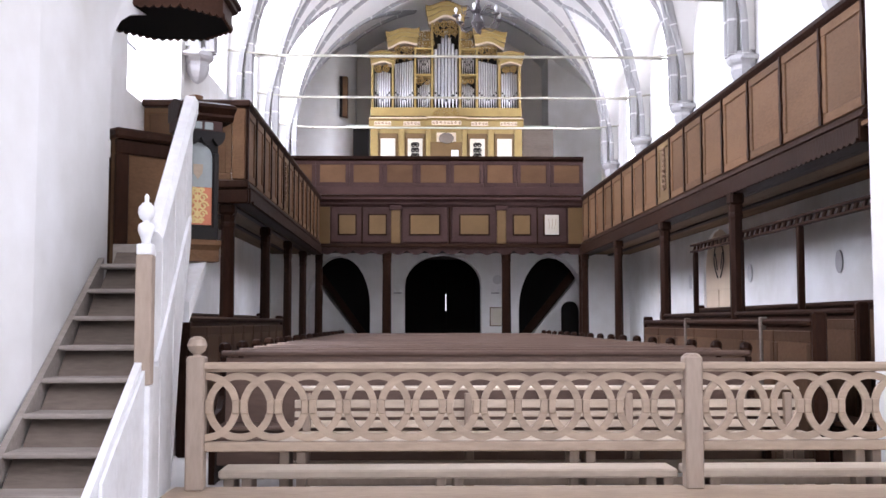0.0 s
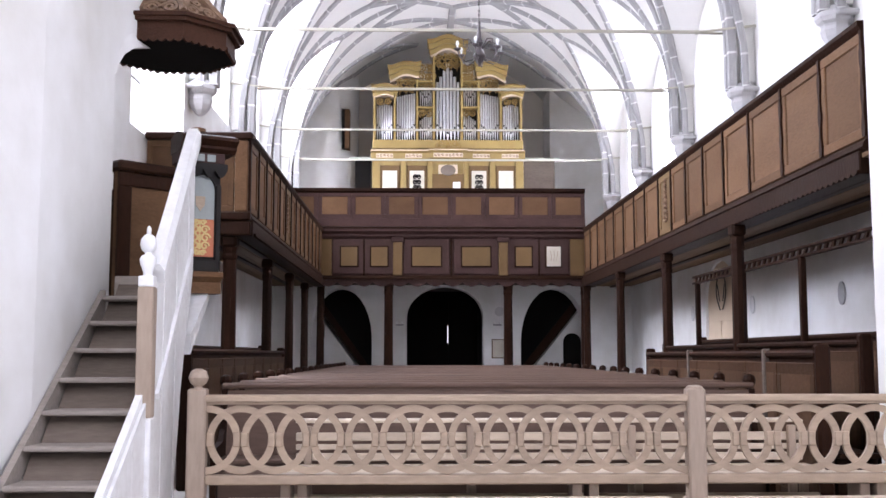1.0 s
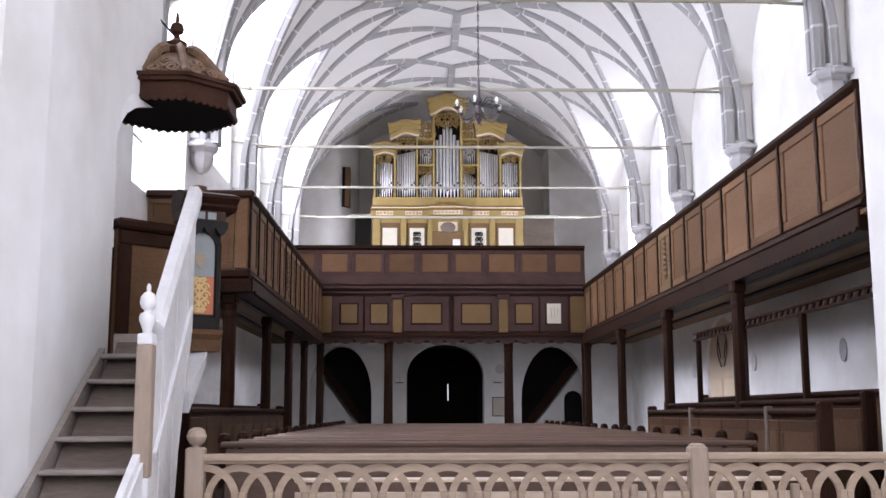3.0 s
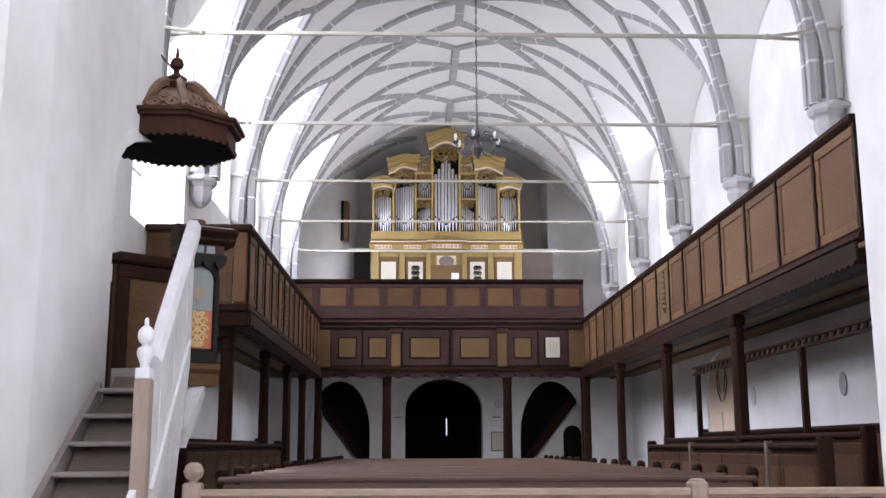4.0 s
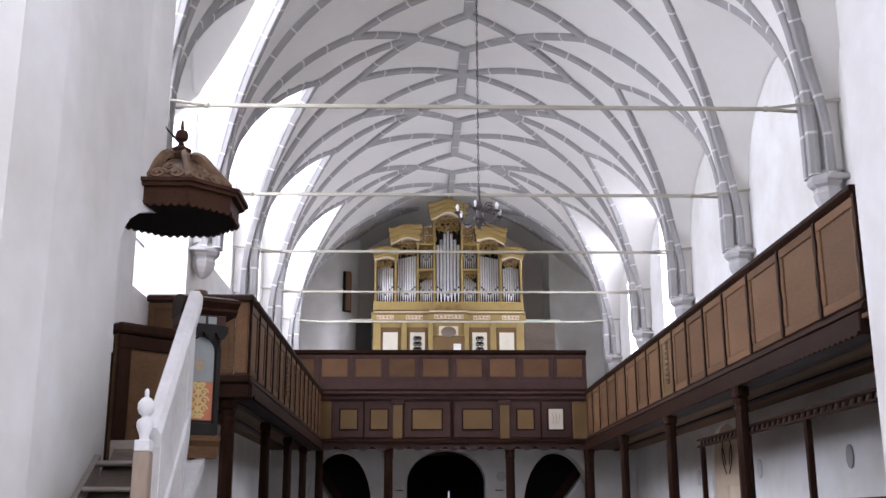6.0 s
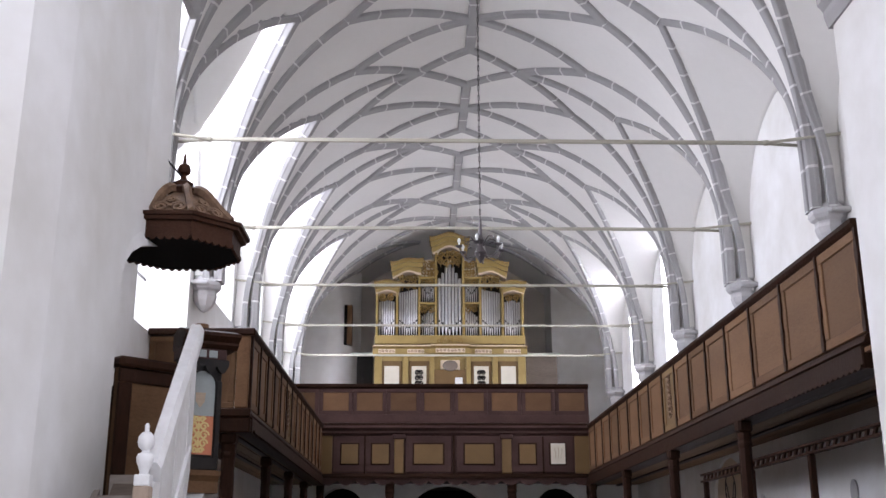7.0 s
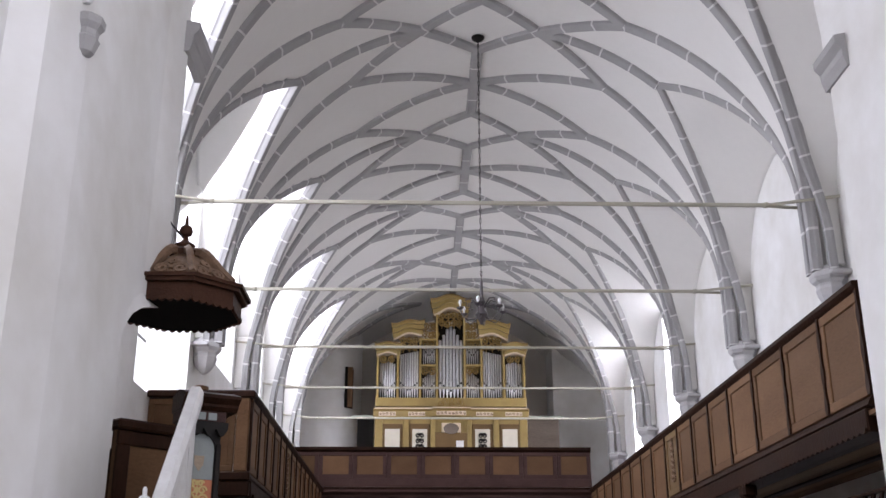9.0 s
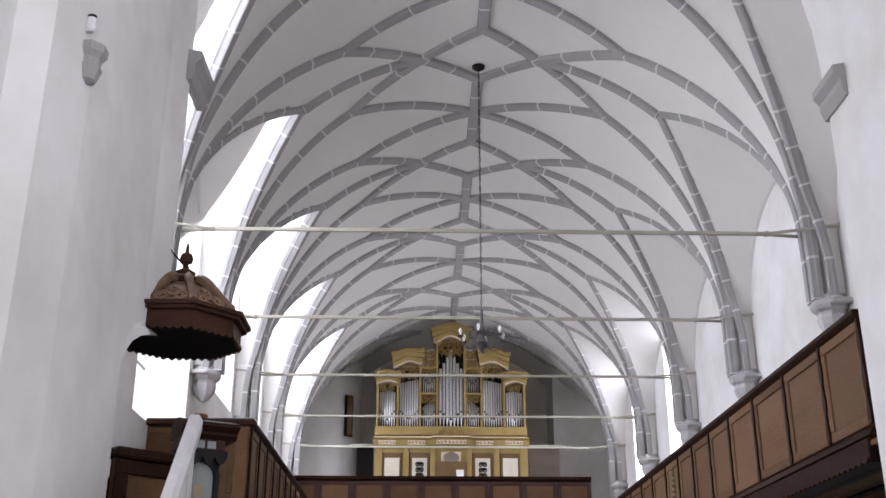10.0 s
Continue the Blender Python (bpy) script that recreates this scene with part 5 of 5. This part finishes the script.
    def openwork(a, b, z0, z1, seed, dip=0.12):
        """Pierced gilt scrollwork that fills a field above the pipes."""
        rnd = random.Random(seed)
        bm = bmesh.new()
        w = (b - a) * K
        nx, nz = max(2, round(w / 0.19)), max(1, round((z1 - z0) / 0.2))
        for i in range(nx):
            for j in range(nz):
                x = a * K + w * (i + 0.5) / nx
                z = z0 + (z1 - z0) * (j + 0.5) / nz
                scroll(bm, x, z, 0.10 + 0.02 * rnd.random(), 1.6, rnd.uniform(0, 360), 0.16 + 0.03 * rnd.random(), 0.034, rnd.choice((-1, 1)))
        for i in range(nx):
            x = a * K + w * (i + 0.5) / nx
            tube(bm, [(x, 0.17, z0 - 0.08 * rnd.random()), (x + 0.03, 0.17, (z0 + z1) / 2), (x, 0.17, z1)], 0.014, 5)
        tagged(part("carving", bm, GILT, ob, "pierced gilt scroll carving"), kind="stuff")

    def crown(a, b, z, rise, lift, high=0.26, horn=0.06):
        """A swept moulded cornice over a field: an arched lip, a hollow and a flaring top with horned ends."""
        n = 16
        low = []
        for i in range(n + 1):
            t = i / n
            low.append((t, z + rise * math.sin(math.pi * t) ** 1.5 + lift * t))
        layers = ((0.07, 0.00, 0.12, CREAM, "cornice_lip", 0.0), (0.06, 0.12, 0.42, GOLD, "cornice", 0.2), (0.0, 0.42, 0.72, GOLD, "cornice_cove", 0.6), (-0.06, 0.72, 0.92, GOLD, "cornice_swell", 1.0), (-0.09, 0.92, 1.0, GILT, "cornice_edge", 1.15))
        for y0, f0, f1, mat, nm, wide in layers:
            bm = bmesh.new()
            for i in range(n):
                q = []
                for k, f in ((i, f0), (i + 1, f0), (i + 1, f1), (i, f1)):
                    t, zz = low[k]
                    grow = 1 + 0.17 * wide
                    x = ((a + b) / 2 + (t - 0.5) * (b - a) * grow) * K
                    up = horn * f * abs(2 * t - 1) ** 4
                    q.append((x, zz + high * f + up))
                prism(bm, q, "y", y0, 0.5)
            bmesh.ops.remove_doubles(bm, verts=bm.verts, dist=0.0005)
            part(nm, bm, mat, ob)

    z0 = 7.22
    for s in (-1, 1):
        def lr(a, b):
            return (a, b) if s > 0 else (-b, -a)
        # outer flat
        a, b = lr(96, 131)
        pipes(a + 3, b - 3, z0, [8.22 + 0.06 * math.sin(math.pi * (j + 0.5) / 7) for j in range(7)])
        openwork(a + 3, b - 3, 8.24, 8.44, 3 + s)
        crown(a - 2, b + 4, 8.41, 0.09, 0.0, 0.30)
        # great flat, pipes falling outwards
        a, b = lr(55, 95)
        tops = [8.60 - 0.014 * j for j in range(8)]
        pipes(a + 3, b - 3, z0, tops if s > 0 else tops[::-1])
        openwork(a + 3, b - 3, 8.60, 8.98, 11 + s)
        crown(a - 3 if s > 0 else a - 8, b + 8 if s > 0 else b + 3, 8.98 if s > 0 else 8.86, 0.13, 0.12 if s < 0 else -0.12, 0.38, 0.10)
        # two-storeyed flat
        a, b = lr(25, 54)
        pipes(a + 3, b - 3, z0, [7.82 + 0.05 * j for j in range(6)] if s < 0 else [8.07 - 0.05 * j for j in range(6)])
        openwork(a + 3, b - 3, 7.92, 8.1, 21 + s)
        bx("ledge", a, b, 0.05, 0.5, 8.12, 8.18, GOLD, 0.01)
        pipes(a + 3, b - 3, 8.2, [8.72] * 6)
        openwork(a + 3, b - 3, 8.7, 8.85, 31 + s)
        bx("ledge", a, b, 0.05, 0.5, 8.86, 8.92, GOLD, 0.01)
        openwork(a + 1, b - 6 if s > 0 else b, 8.94, 9.42, 41 + s)
        for x in (131, 95, 55, 25):
            top = {131: 8.42, 95: 8.8, 55: 8.95, 25: 9.62}[x]
            bx("stile", s * x - 2, s * x + 2, 0.06, 0.5, z0, top, GOLD, 0.008)
    for s in (-1, 1):
        a, b = (24, 40) if s > 0 else (-40, -24)
        openwork(a, b, 8.95, 9.40, 61 + s)
    pipes(-22, 22, z0, [8.92, 9.08, 9.26, 9.48, 9.26, 9.08, 8.92])
    openwork(-22, 22, 9.28, 9.72, 51)
    crown(-31, 31, 9.58, 0.22, 0.0, 0.40, 0.10)
    part("cresting", lathe(bmesh.new(), [(0.1, 0), (0.16, 0.04), (0.06, 0.08)], 0, 0.25, 10.18, 10), GOLD, ob)
    return ob


organ()


def music_stand():
    ob = empty("music_stand", "slim dark music stand with white sheets", "music stand", at=(1.05, 27.9, 4.3))
    part("pole", tube(bmesh.new(), [(0, 0, 0), (0, 0, 1.40)], 0.012, 6), IRON, ob)
    for k in range(3):
        a = 2 * math.pi * k / 3
        part("leg", tube(bmesh.new(), [(0, 0, 0.25), (0.25 * math.cos(a), 0.25 * math.sin(a), 0.0)], 0.01, 6), IRON, ob)
    part("sheet", boxes((-0.10, 0.10, -0.01, 0.01, 1.40, 1.62)), WHITE, ob, "white music sheets")


music_stand()


# ---- chandelier ----
def chandelier():
    IRON = node_mat("grey_bronze", (0.13, 0.115, 0.12), (0.07, 0.06, 0.062), 8.0, 0.45, 0.1, metal=0.5)
    ob = empty("chandelier", "dark metal chandelier with white candle bulbs on a long chain", "chandelier")
    cx, cy = 0.9, 15.0
    part("ceiling_boss", lathe(bmesh.new(), [(0.03, 0), (0.10, 0.05), (0.11, 0.08), (0.04, 0.12), (0.05, 0.16), (0.02, 0.22)], cx, cy, 10.3, 12), BLACKWOOD, ob)
    lift = 0.15
    bm = bmesh.new()
    z = 6.02 + lift
    k = 0
    while z < 10.3:
        dx, dy = (0.010, 0.0) if k % 2 else (0.0, 0.010)
        tube(bm, [(cx + dx, cy + dy, z), (cx + dx, cy + dy, z + 0.09)], 0.005, 4)
        tube(bm, [(cx - dx, cy - dy, z), (cx - dx, cy - dy, z + 0.09)], 0.005, 4)
        z += 0.085
        k += 1
    part("chain", bm, BLACKWOOD, ob)
    part("stem", lathe(bmesh.new(), [(0.012, 5.35), (0.05, 5.42), (0.10, 5.50), (0.05, 5.58), (0.03, 5.64), (0.06, 5.70), (0.03, 5.78), (0.02, 6.03)], cx, cy, lift, 12), IRON, ob, smooth=True)
    bulb = node_mat("frosted_bulb", (0.85, 0.85, 0.84), (0.75, 0.75, 0.74), 5.0, 0.25, 0.0)
    for k in range(6):
        a = 2 * math.pi * (k + 0.3) / 6
        c, s = math.cos(a), math.sin(a)
        pts = [(cx + c * q, cy + s * q, z + lift) for q, z in ((0.04, 5.5), (0.12, 5.43), (0.22, 5.40), (0.30, 5.46), (0.34, 5.56))]
        arm = part("arm", tube(bmesh.new(), pts, 0.010, 6), IRON, ob)
        up = bmesh.new()
        tube(up, [(cx + c * q, cy + s * q, z + lift) for q, z in ((0.05, 5.62), (0.15, 5.74), (0.25, 5.72), (0.24, 5.62), (0.17, 5.62))], 0.010, 6)
        part("curl", up, IRON, arm)
        part("cup", lathe(bmesh.new(), [(0.015, 0), (0.05, 0.02), (0.055, 0.035), (0.02, 0.04)], cx + c * 0.34, cy + s * 0.34, 5.55 + lift, 10), IRON, arm)
        part("bulb", lathe(bmesh.new(), [(0.012, 0), (0.013, 0.04), (0.026, 0.06), (0.027, 0.085), (0.014, 0.11), (0.004, 0.12)], cx + c * 0.34, cy + s * 0.34, 5.585 + lift, 10), bulb, arm, "white candle bulb", smooth=True)


chandelier()
